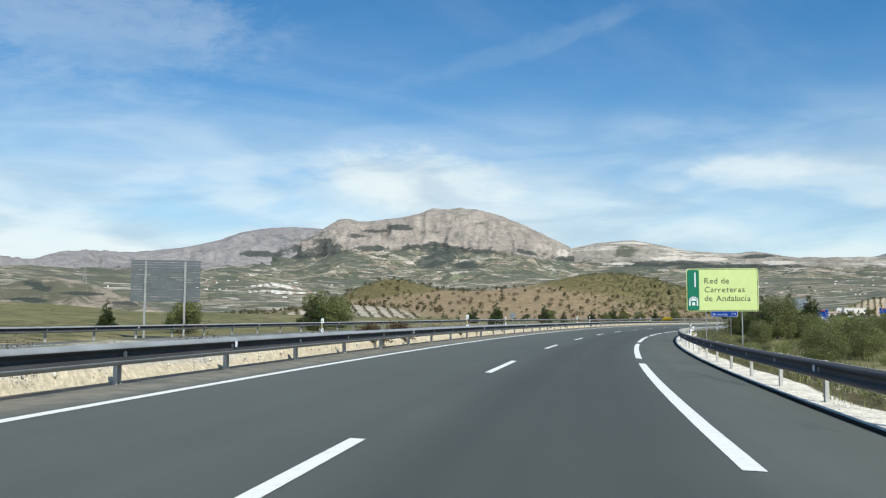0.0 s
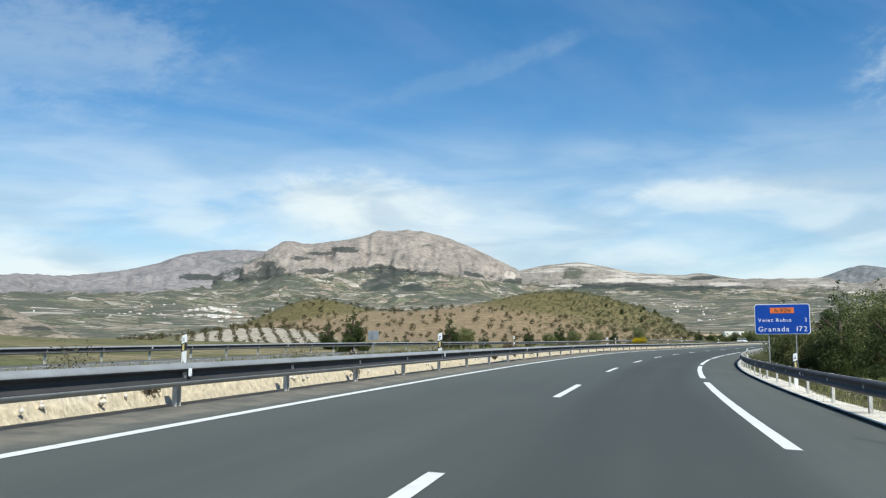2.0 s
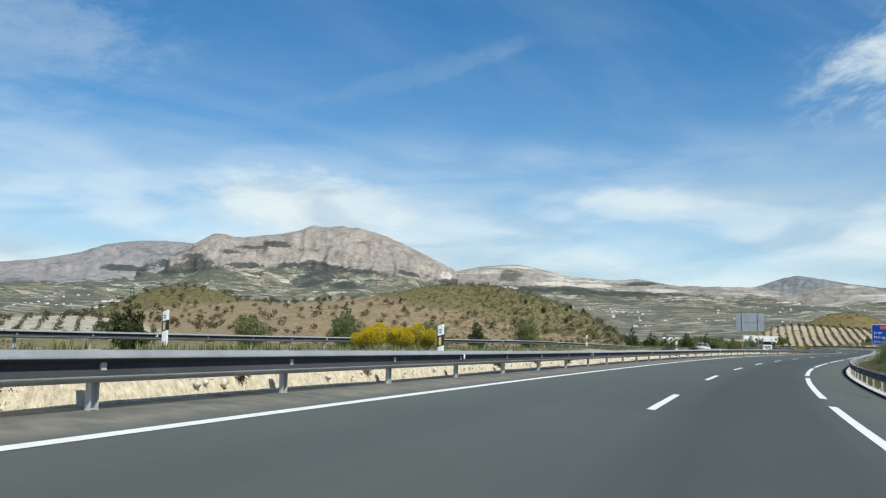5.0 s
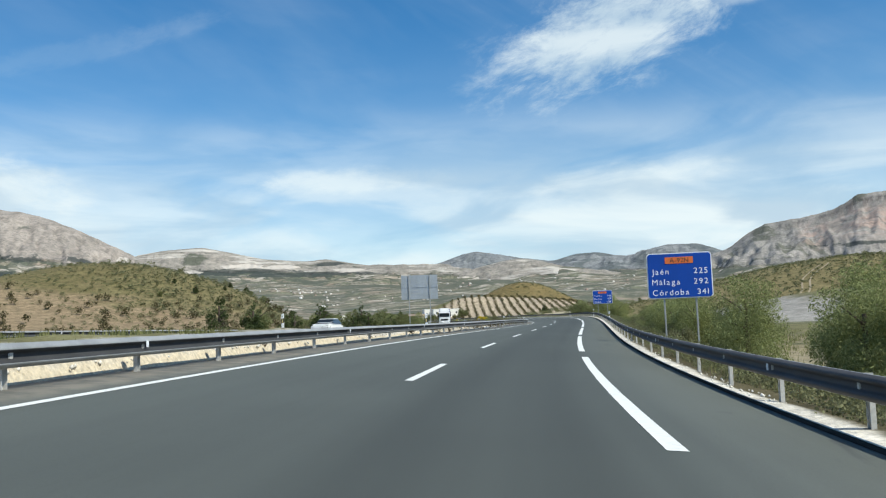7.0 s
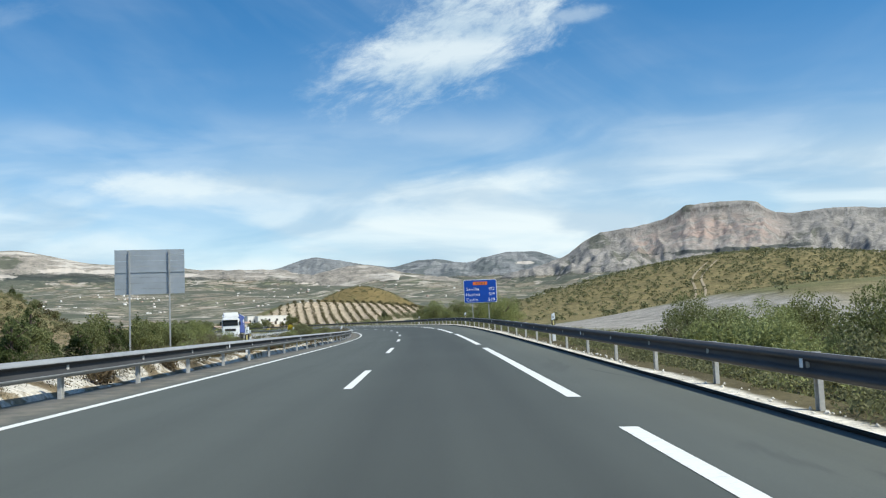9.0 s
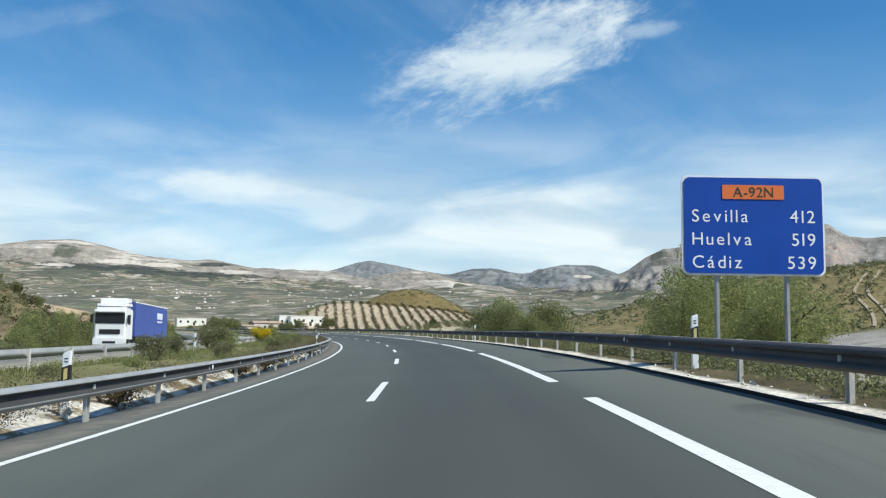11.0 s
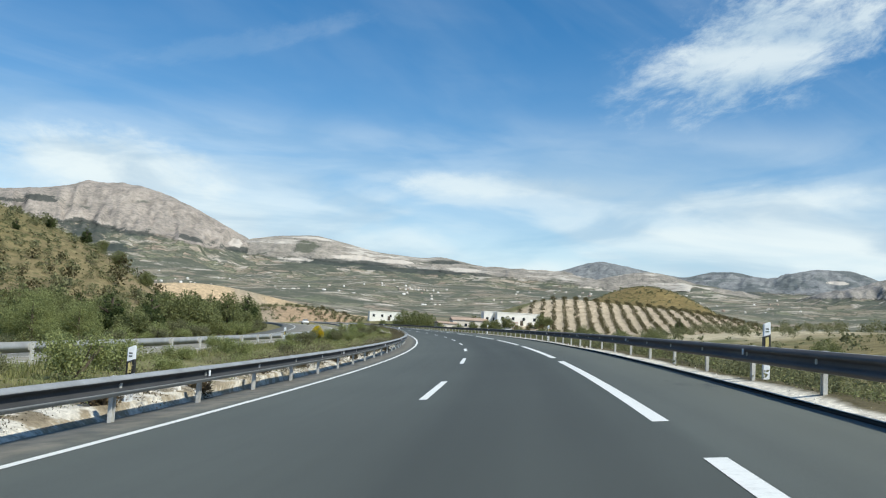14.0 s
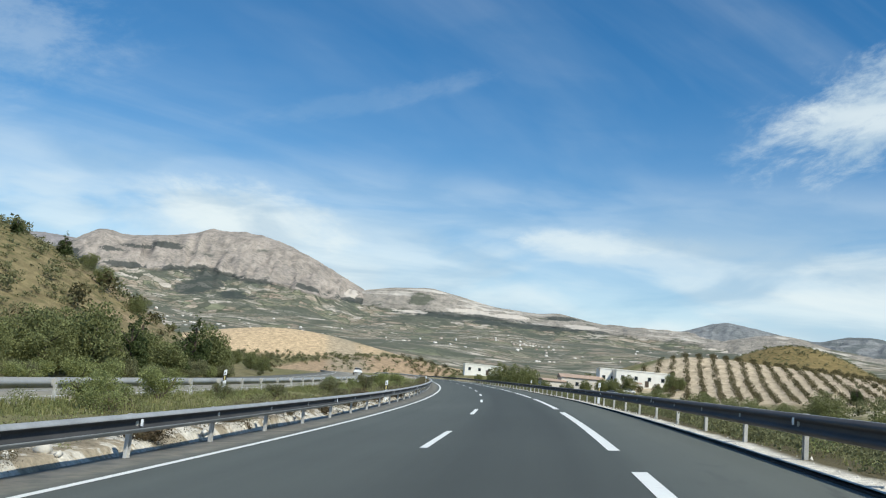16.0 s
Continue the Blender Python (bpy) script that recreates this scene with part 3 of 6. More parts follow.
def build_ground():
    xs, ys = spread((-160, 470, 5), 5200, 1.09), spread((-60, 1020, 5), 5200, 1.09)
    X, Y = np.meshgrid(xs, ys)
    Z = ground_z(X, Y)
    x, y, z = X.ravel(), Y.ravel(), Z.ravel()
    s, u = road_coords(x, y)
    n1, n2 = lumps(x, y, 130, 21), lumps(x, y, 34, 22)

    def mix(c, col, w):
        return c * (1 - w[:, None]) + np.array(col) * w[:, None]

    c = np.tile(np.array((0.17, 0.155, 0.075)), (len(x), 1))
    c = mix(c, (0.24, 0.20, 0.115), step(-0.2, 0.6, n1))
    c = mix(c, (0.10, 0.115, 0.045), step(0.1, 0.7, n2) * 0.7)
    # bare orange soil of the olive hill, green scrub on its two knolls
    hill = np.exp(-((x + 7) / 180) ** 2 - ((y - 640) / 133) ** 2)
    c = mix(c, (0.262, 0.196, 0.120), step(0.28, 0.42, hill + 0.05 * n2))
    for kx, ky, r in ((-83, 713, 70), (88, 706, 78)):
        d = np.hypot((x - kx) / r, (y - ky) / r * 0.9) + 0.12 * n2
        c = mix(c, (0.150, 0.126, 0.058), 1 - step(0.72, 0.95, d))
    d = np.hypot((x - 128) / 52, (y - 655) / 48) + 0.3 * n2
    c = mix(c, (0.17, 0.145, 0.07), (1 - step(0.7, 1.0, d)) * 0.75)
    # cream soil under the rows, brown scrub on the dome
    d = np.hypot((x - 358) / 60, (y - 814) / 60) + 0.05 * n2
    c = mix(c, (0.47, 0.385, 0.275), 1 - step(0.85, 1.0, d))
    d = np.hypot((x + 76) / 40, (y - 490) / 46) + 0.05 * n2
    c = mix(c, (0.40, 0.355, 0.285), 1 - step(0.85, 1.0, d))
    d = np.hypot((x - 402) / 50, (y - 718) / 36) + 0.05 * n2
    c = mix(c, (0.50, 0.42, 0.30), 1 - step(0.85, 1.0, d))
    d = np.hypot((x - 442) / 95, (y - 966) / 72) + 0.06 * n2
    c = mix(c, (0.20, 0.15, 0.065), 1 - step(0.8, 1.0, d))
    # pale stubble under the orchard beyond the shoulder
    d = np.hypot((x - 332) / 60, (y - 640) / 58) + 0.14 * n2
    c = mix(c, (0.44, 0.38, 0.26), 1 - step(0.8, 1.0, d))
    # straw fields
    for kx, ky, a, w in ((165, 1190, 92, 48), (360, 1240, 150, 60), (60, 1330, 160, 60)):
        d = np.hypot((x - kx) / a, (y - ky) / w) + 0.08 * n2
        c = mix(c, (0.50, 0.375, 0.235), 1 - step(0.8, 1.0, d))
    d = np.hypot((x - 235) / 75, (y - 1095) / 62) + 0.1 * n2
    c = mix(c, (0.36, 0.26, 0.165), 1 - step(0.8, 1.0, d))
    # brown scrub hill and grey gravel flat beside the road
    d = np.hypot((x - 360) / 150, (y - 475) / 165) + 0.08 * n2
    c = mix(c, (0.21, 0.172, 0.082), 1 - step(0.8, 1.0, d))
    d = np.hypot((s - 430) / 75, (u + 36) / 20) + 0.12 * n2
    c = mix(c, (0.31, 0.288, 0.255), 1 - step(0.75, 1.0, d))
    near = (1 - step(7, 16, np.abs(u + 2))) * (np.abs(u) < 40)
    c = mix(c, (0.34, 0.29, 0.21), near * 0.7)
    me = mesh_from("ground", np.stack([x, y, z], -1), grid_faces(len(ys), len(xs)), GROUND, True, None, c)
    thing("ground", Matrix(), "dry grass, bare soil and fields of the valley", "ground", kind="structure", data=me)


build_ground()


def strip(name, s, us, dzs, mat, uv=True, smooth=True):
    """A ribbon along the road: its cross-section is given by offsets and heights."""
    s = np.asarray(s, float)
    us, dzs = np.asarray(us, float), np.asarray(dzs, float)
    us, dzs = np.broadcast_to(us, (len(s), us.shape[-1])), np.broadcast_to(dzs, (len(s), us.shape[-1]))
    P = on_road(s[:, None], us, dzs)
    n = P.shape[1]
    U = np.stack([np.broadcast_to(s[:, None], us.shape), us], -1).reshape(-1, 2)
    return mesh_from(name, P.reshape(-1, 3), grid_faces(len(s), n)[:, ::-1], mat, smooth, U)


S_ROAD = np.arange(-60, 900.1, 4.0)
road = thing("road", Matrix(), "grey asphalt two-lane motorway carriageway with shoulder", "road", kind="structure",
             data=strip("road", S_ROAD, [-5.62, -5.6, -3.5, 0, 3.4, 4.78, 4.80], [-0.5, 0, 0, 0, 0, 0, -0.5], ASPHALT, smooth=False))
opposite = thing("opposite_road", Matrix(), "asphalt carriageway of the opposite direction", "road", kind="structure",
                 data=strip("opposite_road", S_ROAD, [12.9, 12.95, 23.5, 23.55], [-0.6, 0, 0, -0.6], ASPHALT_OLD, smooth=False))


def marking(s0, s1, u, width, dz, parent, name="lane_line"):
    s = np.linspace(s0, s1, max(2, int((s1 - s0) / 3) + 1))
    me = strip(name, s, [u - width / 2, u + width / 2], [dz, dz], WHITE_LINE)
    return part(name, me, parent)


def markings():
    for a in np.arange(-60, 890, 30.0):
        marking(a, a + 30, 3.41, 0.15, 0.006, road, "edge_line")
        marking(a, a + 30, 13.9, 0.15, 0.006, opposite, "edge_line")
        marking(a, a + 30, 20.9, 0.15, 0.006, opposite, "edge_line")
    for k in range(-3, 52):
        a = 2.875 + 16.979 * k
        marking(a, a + 5.80, 0.0, 0.15, 0.006, road, "lane_dash")
        marking(a, a + 5.5, 17.4, 0.13, 0.006, opposite, "lane_dash")
    for k in range(-3, 35):
        a = 32.0 + 24.15 * k + np.interp(k, [-3, 0, 3, 6, 8, 10, 14, 15, 17, 20, 22], [0.3, 0.4, 0.4, 0.3, 0.4, 1.5, 1.1, 1.3, 0.6, -1.0, -0.6])
        marking(a, a + 20.4, -3.5 + 0.09 * float(step(345, 385, a)), 0.21, 0.006, road, "edge_line")


markings()


def verges():
    s = np.arange(-60, 900.1, 1.5)
    r = np.random.RandomState(4)
    n = len(s)

    def rough(a):
        k = np.ones(5) / 5
        return np.convolve(r.normal(0, a, n + 4), k, "valid")

    # raised bitumen lip, rail shade painted in, and pale gravel beyond the shoulder
    us = np.stack([-5.56 + rough(0.02), -5.585 + rough(0.03), -5.68 + rough(0.05), -5.76 + rough(0.05)], -1)
    dz = np.stack([np.full(n, 0.003), 0.016 + rough(0.012), 0.022 + rough(0.015), np.full(n, -0.3)], -1)
    me = strip("kerb", s, us, dz, KERB, smooth=False)
    thing("kerb", Matrix(), "bitumen lip along the shoulder, blackened further for the rail's shade", "kerb", kind="structure", data=me)
    us = np.stack([np.full(n, -5.665), -6.1 + rough(0.05), -6.6 + rough(0.1), -7.4 + rough(0.3), -9.0 + rough(0.3), -10.5 + rough(0.3)], -1)
    dz = np.stack([np.full(n, 0.03), 0.04 + rough(0.06), rough(0.1) - 0.02, -0.16 + rough(0.12), -0.45 + rough(0.1), np.full(n, -1.1)], -1)
    thing("verge", Matrix(), "pale gravel verge under the guard rail", "verge", kind="structure", data=strip("verge", s, us, dz, GRAVEL, smooth=False))
    # the median: a pale cut bank beside our road where it curves right, low further on
    high = 0.16 * (1 - step(265, 330, s)) + 0.22
    us = np.stack([np.full(n, 4.70), 4.77 + rough(0.06), 4.90 + rough(0.08), 5.2 + rough(0.2), 7.0 + rough(0.4), 9.5 + rough(0.3), 11.7 + rough(0.2), np.full(n, 13.0)], -1)
    dz = np.stack([np.full(n, -0.06), 0.03 + rough(0.03), high * 0.66 + rough(0.12), high + rough(0.16), high + rough(0.16), 0.15 + rough(0.12), 0.03 + rough(0.06), np.full(n, -0.3)], -1)
    thing("median", Matrix(), "pale marl bank and dry grass of the median", "verge", kind="structure", data=strip("median", s, us, dz, BANK, smooth=False))


verges()


# ---- guard rails ----
W_OUT = (0.0, 0.006, 0.030, 0.062, 0.080, 0.082, 0.070, 0.034, 0.012, 0.006, 0.006, 0.012, 0.034, 0.070, 0.082, 0.080, 0.062, 0.030, 0.006, 0.0)
W_UP = (-0.158, -0.154, -0.142, -0.122, -0.100, -0.084, -0.066, -0.046, -0.034, -0.020, 0.020, 0.034, 0.046, 0.066, 0.084, 0.100, 0.122, 0.142, 0.154, 0.158)


def rail(label, u, facing, s0, s1, top, dark=0.09, gap=4.0, sunk=0.0, shade=None):
    base = on_road(s0, u)
    ob = thing("guard_rail", Matrix(), label, "guard rail", "guard rails along the road")
    cut = np.arange(s0, s1 + 0.1, 2.0)
    low = lambda a: -sunk * (1 - step(280, 360, np.asarray(a, float)))
    dz = top - 0.155 + np.array(W_UP) + low(cut)[:, None]
    us = u + facing * (0.10 + np.array(W_OUT))
    n = len(W_UP)
    s = cut[:, None] * np.ones(n)
    P = np.concatenate([on_road(s, np.broadcast_to(us, s.shape), dz), on_road(s, np.broadcast_to(us - facing * 0.004, s.shape), dz)], 1)
    f = grid_faces(len(cut), 2 * n)
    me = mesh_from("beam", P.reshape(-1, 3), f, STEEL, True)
    me.materials.append(shade or STEEL_SHADED)
    # faces near mid-height take the painted shade, the lips stay plain steel
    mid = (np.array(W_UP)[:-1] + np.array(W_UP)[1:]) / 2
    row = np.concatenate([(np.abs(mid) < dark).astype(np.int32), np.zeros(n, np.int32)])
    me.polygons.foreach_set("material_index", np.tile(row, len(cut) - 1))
    part("beam", me, ob)
    bm = bmesh.new()
    box_bm(bm, (0.012, 0.12, top + 0.35), (-0.03, 0, (top - 0.35) / 2))
    box_bm(bm, (0.06, 0.012, top + 0.35), (0.0, -0.06, (top - 0.35) / 2))
    box_bm(bm, (0.06, 0.012, top + 0.35), (0.0, 0.06, (top - 0.35) / 2))
    post = to_mesh("post", bm, POST_STEEL)
    bm = bmesh.new()
    box_bm(bm, (0.09, 0.10, 0.20), (0.075, 0, top - 0.155), 0.01)
    spacer = to_mesh("spacer", bm, POST_STEEL)
    bm = bmesh.new()
    box_bm(bm, (0.012, 0.09, 0.11), (0.19, 0, top - 0.13), 0.003)
    box_bm(bm, (0.012, 0.05, 0.06), (0.198, 0, top - 0.13), 0.003)
    cat_eye = to_mesh("reflector", bm, SIGN_WHITE)
    for i, a in enumerate(np.arange(s0 + 0.6, s1, gap)):
        x, y, z = on_road(a, u)
        m = pose(x, y, z + float(low(a)), 0, 0, yaw_at(a) + (180 if facing > 0 else 0))
        part("post", post, ob, m=m)
        part("spacer", spacer, ob, m=m)
        if i % 4 == 1:
            part("reflector", cat_eye, ob, m=m)
    return ob


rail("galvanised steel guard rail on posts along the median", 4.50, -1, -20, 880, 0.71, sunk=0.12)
# shade colour over nearly the whole face, which looks away from the sun
rail("steel guard rail on posts beyond the shoulder, face coloured as shaded", -6.05, 1, -20, 880, 0.72, 0.150, shade=STEEL_SHADE_SIDE)
rail("grey steel guard rail beside the opposite carriageway", 12.0, 1, 388, 760, 0.72)
rail("grey steel guard rail at the far edge of the opposite road", 24.4, -1, -20, 340, 0.72)


# ---- mountains ----
def range_mesh(name, line, r0, ridge, r1, mat, seed, rough, steps, foot, woods=(), belt=0.0, wide=7, extra=0.18, bare=()):
    """A mountain range round the valley: crest line, foot of the bare rock and woods as (yaw, angle up), seen from the middle of the drive."""
    yaws, ups = np.array(line[::-1]).T
    a0, a1 = yaws[0] - 3.0, yaws[-1] + 3.0
    az = np.radians(np.arange(a0, a1, 0.10))
    rr = np.concatenate([np.linspace(r0, ridge, 62), np.linspace(ridge, r1, 8)[1:]])
    A, R = np.meshgrid(az, rr)
    X, Y = 100 - np.sin(A) * R, 260 + np.cos(A) * R
    D = np.degrees(A)
    top = np.interp(D, yaws, ups)
    k = np.ones(wide) / wide
    soft = np.apply_along_axis(lambda v: np.convolve(np.pad(v, wide // 2, "edge"), k, "valid"), 1, top)
    t = np.clip((R - r0) / (ridge - r0), 0, 1)
    fall = np.where(R <= ridge, np.interp(t, *steps), 1 - 0.5 * (R - ridge) / (r1 - ridge))
    base = natural(X, Y)
    crest = ridge * np.tan(np.radians(soft + extra)) + 3 + 9
    rise = np.maximum(crest - base, 0)
    ar, tr, xr, yr = (A * ridge).ravel(), t.ravel(), X.ravel(), Y.ravel()
    # gullies run down the slope; broad shoulders break it up
    rib = np.array([noise.fractal(Vector((p / 120, q * 1.6, seed)), 0.9, 2.1, 5) for p, q in zip(ar, tr)]).reshape(X.shape)
    jag = np.array([noise.fractal(Vector((p / 420, q / 420, seed + 7)), 0.9, 2.1, 5) for p, q in zip(xr, yr)]).reshape(X.shape)
    fine = np.array([noise.fractal(Vector((p / 45, 0.0, seed + 3)), 0.8, 2.0, 4) for p in az * ridge])[None, :]
    fy, fe = np.array(foot[::-1], float).T
    sheer = step(-0.5, 0.5, np.degrees(np.arctan2(base - 12 + rise * fall, R)) - np.interp(D, fy, fe))
    body = step(0.05, 0.4, t) * (1 - step(0.72, 1.0, t)) * (0.22 + 0.78 * sheer)
    H = rise * fall + ((0.22 - np.abs(np.clip(rib, -1, 1))) * 1.1 + np.clip(jag, -1, 1) * 0.7) * rough * body + fine * rough * 0.07 * step(0.8, 1, t)
    edge = step(0, 1, np.minimum(D - a0, a1 - D) / 3.0)
    Z = base - 9 + H * edge
    el = np.degrees(np.arctan2(Z - 3, R))
    gap = el - np.interp(D, fy, fe)
    rock = np.clip(0.5 + gap / 0.9, 0, 1)
    wood = belt * np.exp(-((gap - 0.05 - 0.25 * jag) / 0.22) ** 2) * (0.4 + 0.6 * step(-0.3, 0.2, rib))
    for wy, we, sy, se in woods:
        wood = np.maximum(wood, 1.05 * np.exp(-(((D - wy) / sy / 1.25) ** 2 + ((el - we) / se / 1.2) ** 2)))
    pale = np.zeros_like(rock)
    for wy, we, sy, se in bare:
        pale = np.maximum(pale, np.exp(-(((D - wy) / sy) ** 2 + ((el - we) / se) ** 2)))
    c = np.stack([rock, wood, pale], -1).reshape(-1, 3)
    P = np.stack([X, Y, Z], -1).reshape(-1, 3)
    return mesh_from(name, P, grid_faces(len(rr), len(az))[:, ::-1], mat, True, None, c)


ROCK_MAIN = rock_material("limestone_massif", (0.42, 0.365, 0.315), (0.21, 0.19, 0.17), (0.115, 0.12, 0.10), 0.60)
# distance haze is mixed into this range's grey
ROCK_HAZE_GREY = rock_material("hazed_grey_range", (0.325, 0.30, 0.295), (0.225, 0.215, 0.215), (0.16, 0.17, 0.165), 0.60)
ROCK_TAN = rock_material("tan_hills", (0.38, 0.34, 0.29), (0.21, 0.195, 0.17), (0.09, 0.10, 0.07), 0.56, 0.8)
# bluish, lifted rock colours that carry the haze over the far hills
ROCK_HAZE_BLUE = rock_material("hazed_scrub_hills", (0.27, 0.275, 0.275), (0.175, 0.19, 0.195), (0.115, 0.13, 0.13), 0.50)
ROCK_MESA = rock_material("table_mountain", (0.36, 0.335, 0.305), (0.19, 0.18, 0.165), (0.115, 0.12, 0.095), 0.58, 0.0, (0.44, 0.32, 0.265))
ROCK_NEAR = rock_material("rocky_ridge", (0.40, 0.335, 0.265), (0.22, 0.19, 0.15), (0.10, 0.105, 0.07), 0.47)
SLOPE = ([0, 0.25, 0.5, 0.62, 0.85, 1], [0, 0.12, 0.34, 0.52, 0.86, 1])
GENTLE = ([0, 0.3, 0.6, 0.85, 1], [0, 0.2, 0.55, 0.88, 1])
CLIFF = ([0, 0.3, 0.6, 0.90, 0.93, 1], [0, 0.2, 0.48, 0.80, 0.985, 1])


def mountain(label, *spec):
    thing("mountain", Matrix(), label, "mountain", "mountains round the valley", data=range_mesh("mountain", *spec))


mountain("bare grey-brown limestone massif with dark pine patches",
         [(18, 4.2), (16, 4.7), (14.6, 5.2), (13.2, 5.9), (12.2, 6.6), (11.5, 7.05), (11, 7.05), (10.2, 6.88), (9, 6.98), (7.2, 7.25), (6.2, 7.5), (5.5, 7.82), (4.9, 7.74), (3.6, 7.84), (2.6, 7.74), (1.5, 7.5), (-0.4, 6.78), (-2, 6.0), (-3.6, 5.2), (-6, 4.3)],
         3300, 4450, 4700, ROCK_MAIN, 1.0, 46, SLOPE,
         [(20, 4.6), (13.8, 4.7), (11.3, 5.05), (7.7, 5.25), (5.5, 5.55), (2.9, 5.17), (0.5, 5.0), (-1.3, 4.6), (-3.7, 4.6), (-7, 4.2)],
         ((5.1, 4.75, 1.0, 0.42), (5.9, 4.3, 0.9, 0.3), (3.6, 4.2, 1.2, 0.22), (14.6, 4.85, 1.3, 0.4), (16.6, 4.5, 0.9, 0.25), (7.7, 6.62, 0.9, 0.17), (9.3, 6.35, 1.0, 0.12), (10.5, 6.02, 0.7, 0.13), (-3.2, 4.6, 0.9, 0.14), (12.6, 5.6, 0.5, 0.25), (12.4, 5.1, 1.0, 0.3), (5.0, 5.25, 1.5, 0.2), (2.4, 5.1, 1.2, 0.12)), 0.95, 5, 0.04, ((-2.9, 5.0, 0.5, 0.3),))
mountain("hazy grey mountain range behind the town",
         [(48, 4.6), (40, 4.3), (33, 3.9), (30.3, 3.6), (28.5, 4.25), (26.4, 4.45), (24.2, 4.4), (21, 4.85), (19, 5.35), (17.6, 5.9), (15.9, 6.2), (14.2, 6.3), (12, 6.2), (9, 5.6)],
         3700, 4560, 4720, ROCK_HAZE_GREY, 4.0, 30, GENTLE, [(50, 3.2), (12, 3.9)], ((13.6, 5.1, 1.5, 0.28), (16.5, 4.75, 1.6, 0.16)), 0.3)
mountain("long tan ridge with pale terraces",
         [(-2, 4.6), (-3.7, 5.15), (-5.2, 5.42), (-7.4, 5.58), (-9.3, 5.2), (-11, 4.82), (-13.6, 4.62), (-14.8, 4.75), (-17.4, 4.25), (-21.8, 4.22), (-24, 3.9)],
         3500, 4350, 4720, ROCK_TAN, 7.0, 16, GENTLE, [(0, 4.5), (-10, 4.3), (-24, 3.7)], ((-9.0, 4.25, 3.2, 0.17), (-13.5, 4.0, 3.6, 0.16), (-15.0, 4.62, 0.9, 0.12)), 0.35, 7, 0.18,
         ((-9.6, 4.62, 1.6, 0.16), (-12.2, 4.5, 1.5, 0.16), (-16.2, 4.2, 1.2, 0.14), (-6.4, 4.3, 1.4, 0.12)))
mountain("rounded scrub hills with distance haze in their blue-grey colour",
         [(-20, 3.9), (-21.9, 4.3), (-23.2, 4.75), (-24.1, 4.92), (-25.3, 4.72), (-26.6, 4.45), (-28.8, 4.12), (-30.2, 4.5), (-31.6, 4.55), (-33.4, 4.1), (-34.2, 4.45), (-35.7, 4.78), (-37.6, 4.75), (-39, 4.2), (-42, 3.8)],
         3800, 4450, 4700, ROCK_HAZE_BLUE, 9.0, 24, GENTLE, [(-18, 3.6), (-44, 3.6)], (), 0.0, 7, 0.18, ((-36.9, 4.25, 0.9, 0.10),))
mountain("low bare tan hill before the darker ones",
         [(-22.0, 3.5), (-24.2, 3.9), (-25.6, 4.25), (-26.8, 4.38), (-28.0, 4.2), (-29.4, 3.8), (-31, 3.4)],
         3500, 4000, 4300, ROCK_TAN, 15.0, 12, GENTLE, [(-20, 3.3), (-33, 3.3)])
mountain("low rocky ridge with dark scrub in its gullies",
         [(50, 2.4), (44, 2.8), (40, 2.6), (37.6, 2.7), (36.4, 2.88), (35.1, 3.22), (33.8, 3.0), (32.8, 2.88), (31.8, 2.62), (31.0, 2.2), (30.2, 1.65), (29.2, 0.9)],
         900, 1325, 1600, ROCK_NEAR, 21.0, 18, GENTLE, [(52, 0.4), (28, 0.4)], ((33.9, 2.2, 1.6, 0.10), (36.2, 2.5, 0.5, 0.3), (31.6, 1.6, 1.2, 0.10), (37.6, 1.7, 0.9, 0.2)), 0.0, 5, 0.05)
mountain("flat-topped limestone mountain with bare cliffs",
         [(-37, 3.6), (-39.2, 4.3), (-40.5, 5.2), (-41.4, 5.6), (-42.2, 5.72), (-43.5, 5.82), (-45.1, 6.15), (-45.9, 6.5), (-46.5, 6.9), (-48.6, 6.96), (-50.5, 6.85), (-50.9, 6.42), (-51.6, 6.05), (-52.6, 5.95), (-53.8, 6.08), (-56, 6.0), (-60, 5.5), (-70, 4.5)],
         2700, 3500, 4000, ROCK_MESA, 12.0, 36, CLIFF, [(-35, 3.4), (-72, 3.8)], ((-49, 4.35, 4.0, 0.12),), 0.0, 3, 0.18, ((-47.6, 5.6, 2.4, 0.9), (-50.3, 5.4, 1.3, 0.8), (-44.2, 5.0, 0.9, 0.7)))


def dirt_track():
    """Two pale wheel ruts up the scrub hill."""
    t = np.linspace(0, 1, 60)
    x, y = 266 + 58 * t - 10 * t * t + 2 * np.sin(t * 7), 446 + 40 * t + 3 * np.sin(t * 4)
    dx, dy = np.gradient(x), np.gradient(y)
    n = np.hypot(dx, dy)
    rows = []
    for o in (-1.5, -0.9, 0.9, 1.5):
        px, py = x - dy / n * o, y + dx / n * o
        rows.append(np.stack([px, py, ground_z(px, py) + 0.22], -1))
    P = np.stack(rows, 1)
    f = grid_faces(60, 4).reshape(59, 3, 4)[:, (0, 2)].reshape(-1, 4)
    thing("dirt_track", Matrix(), "pale dirt track up the scrub hill", "track", kind="structure", data=mesh_from("dirt_track", P.reshape(-1, 3), f, SAND, True))


SAND = plain("pale_sand", (0.36, 0.30, 0.21), 0.95, 0, 0.7, 0.25, 6, 0.5, 0.1)
dirt_track()

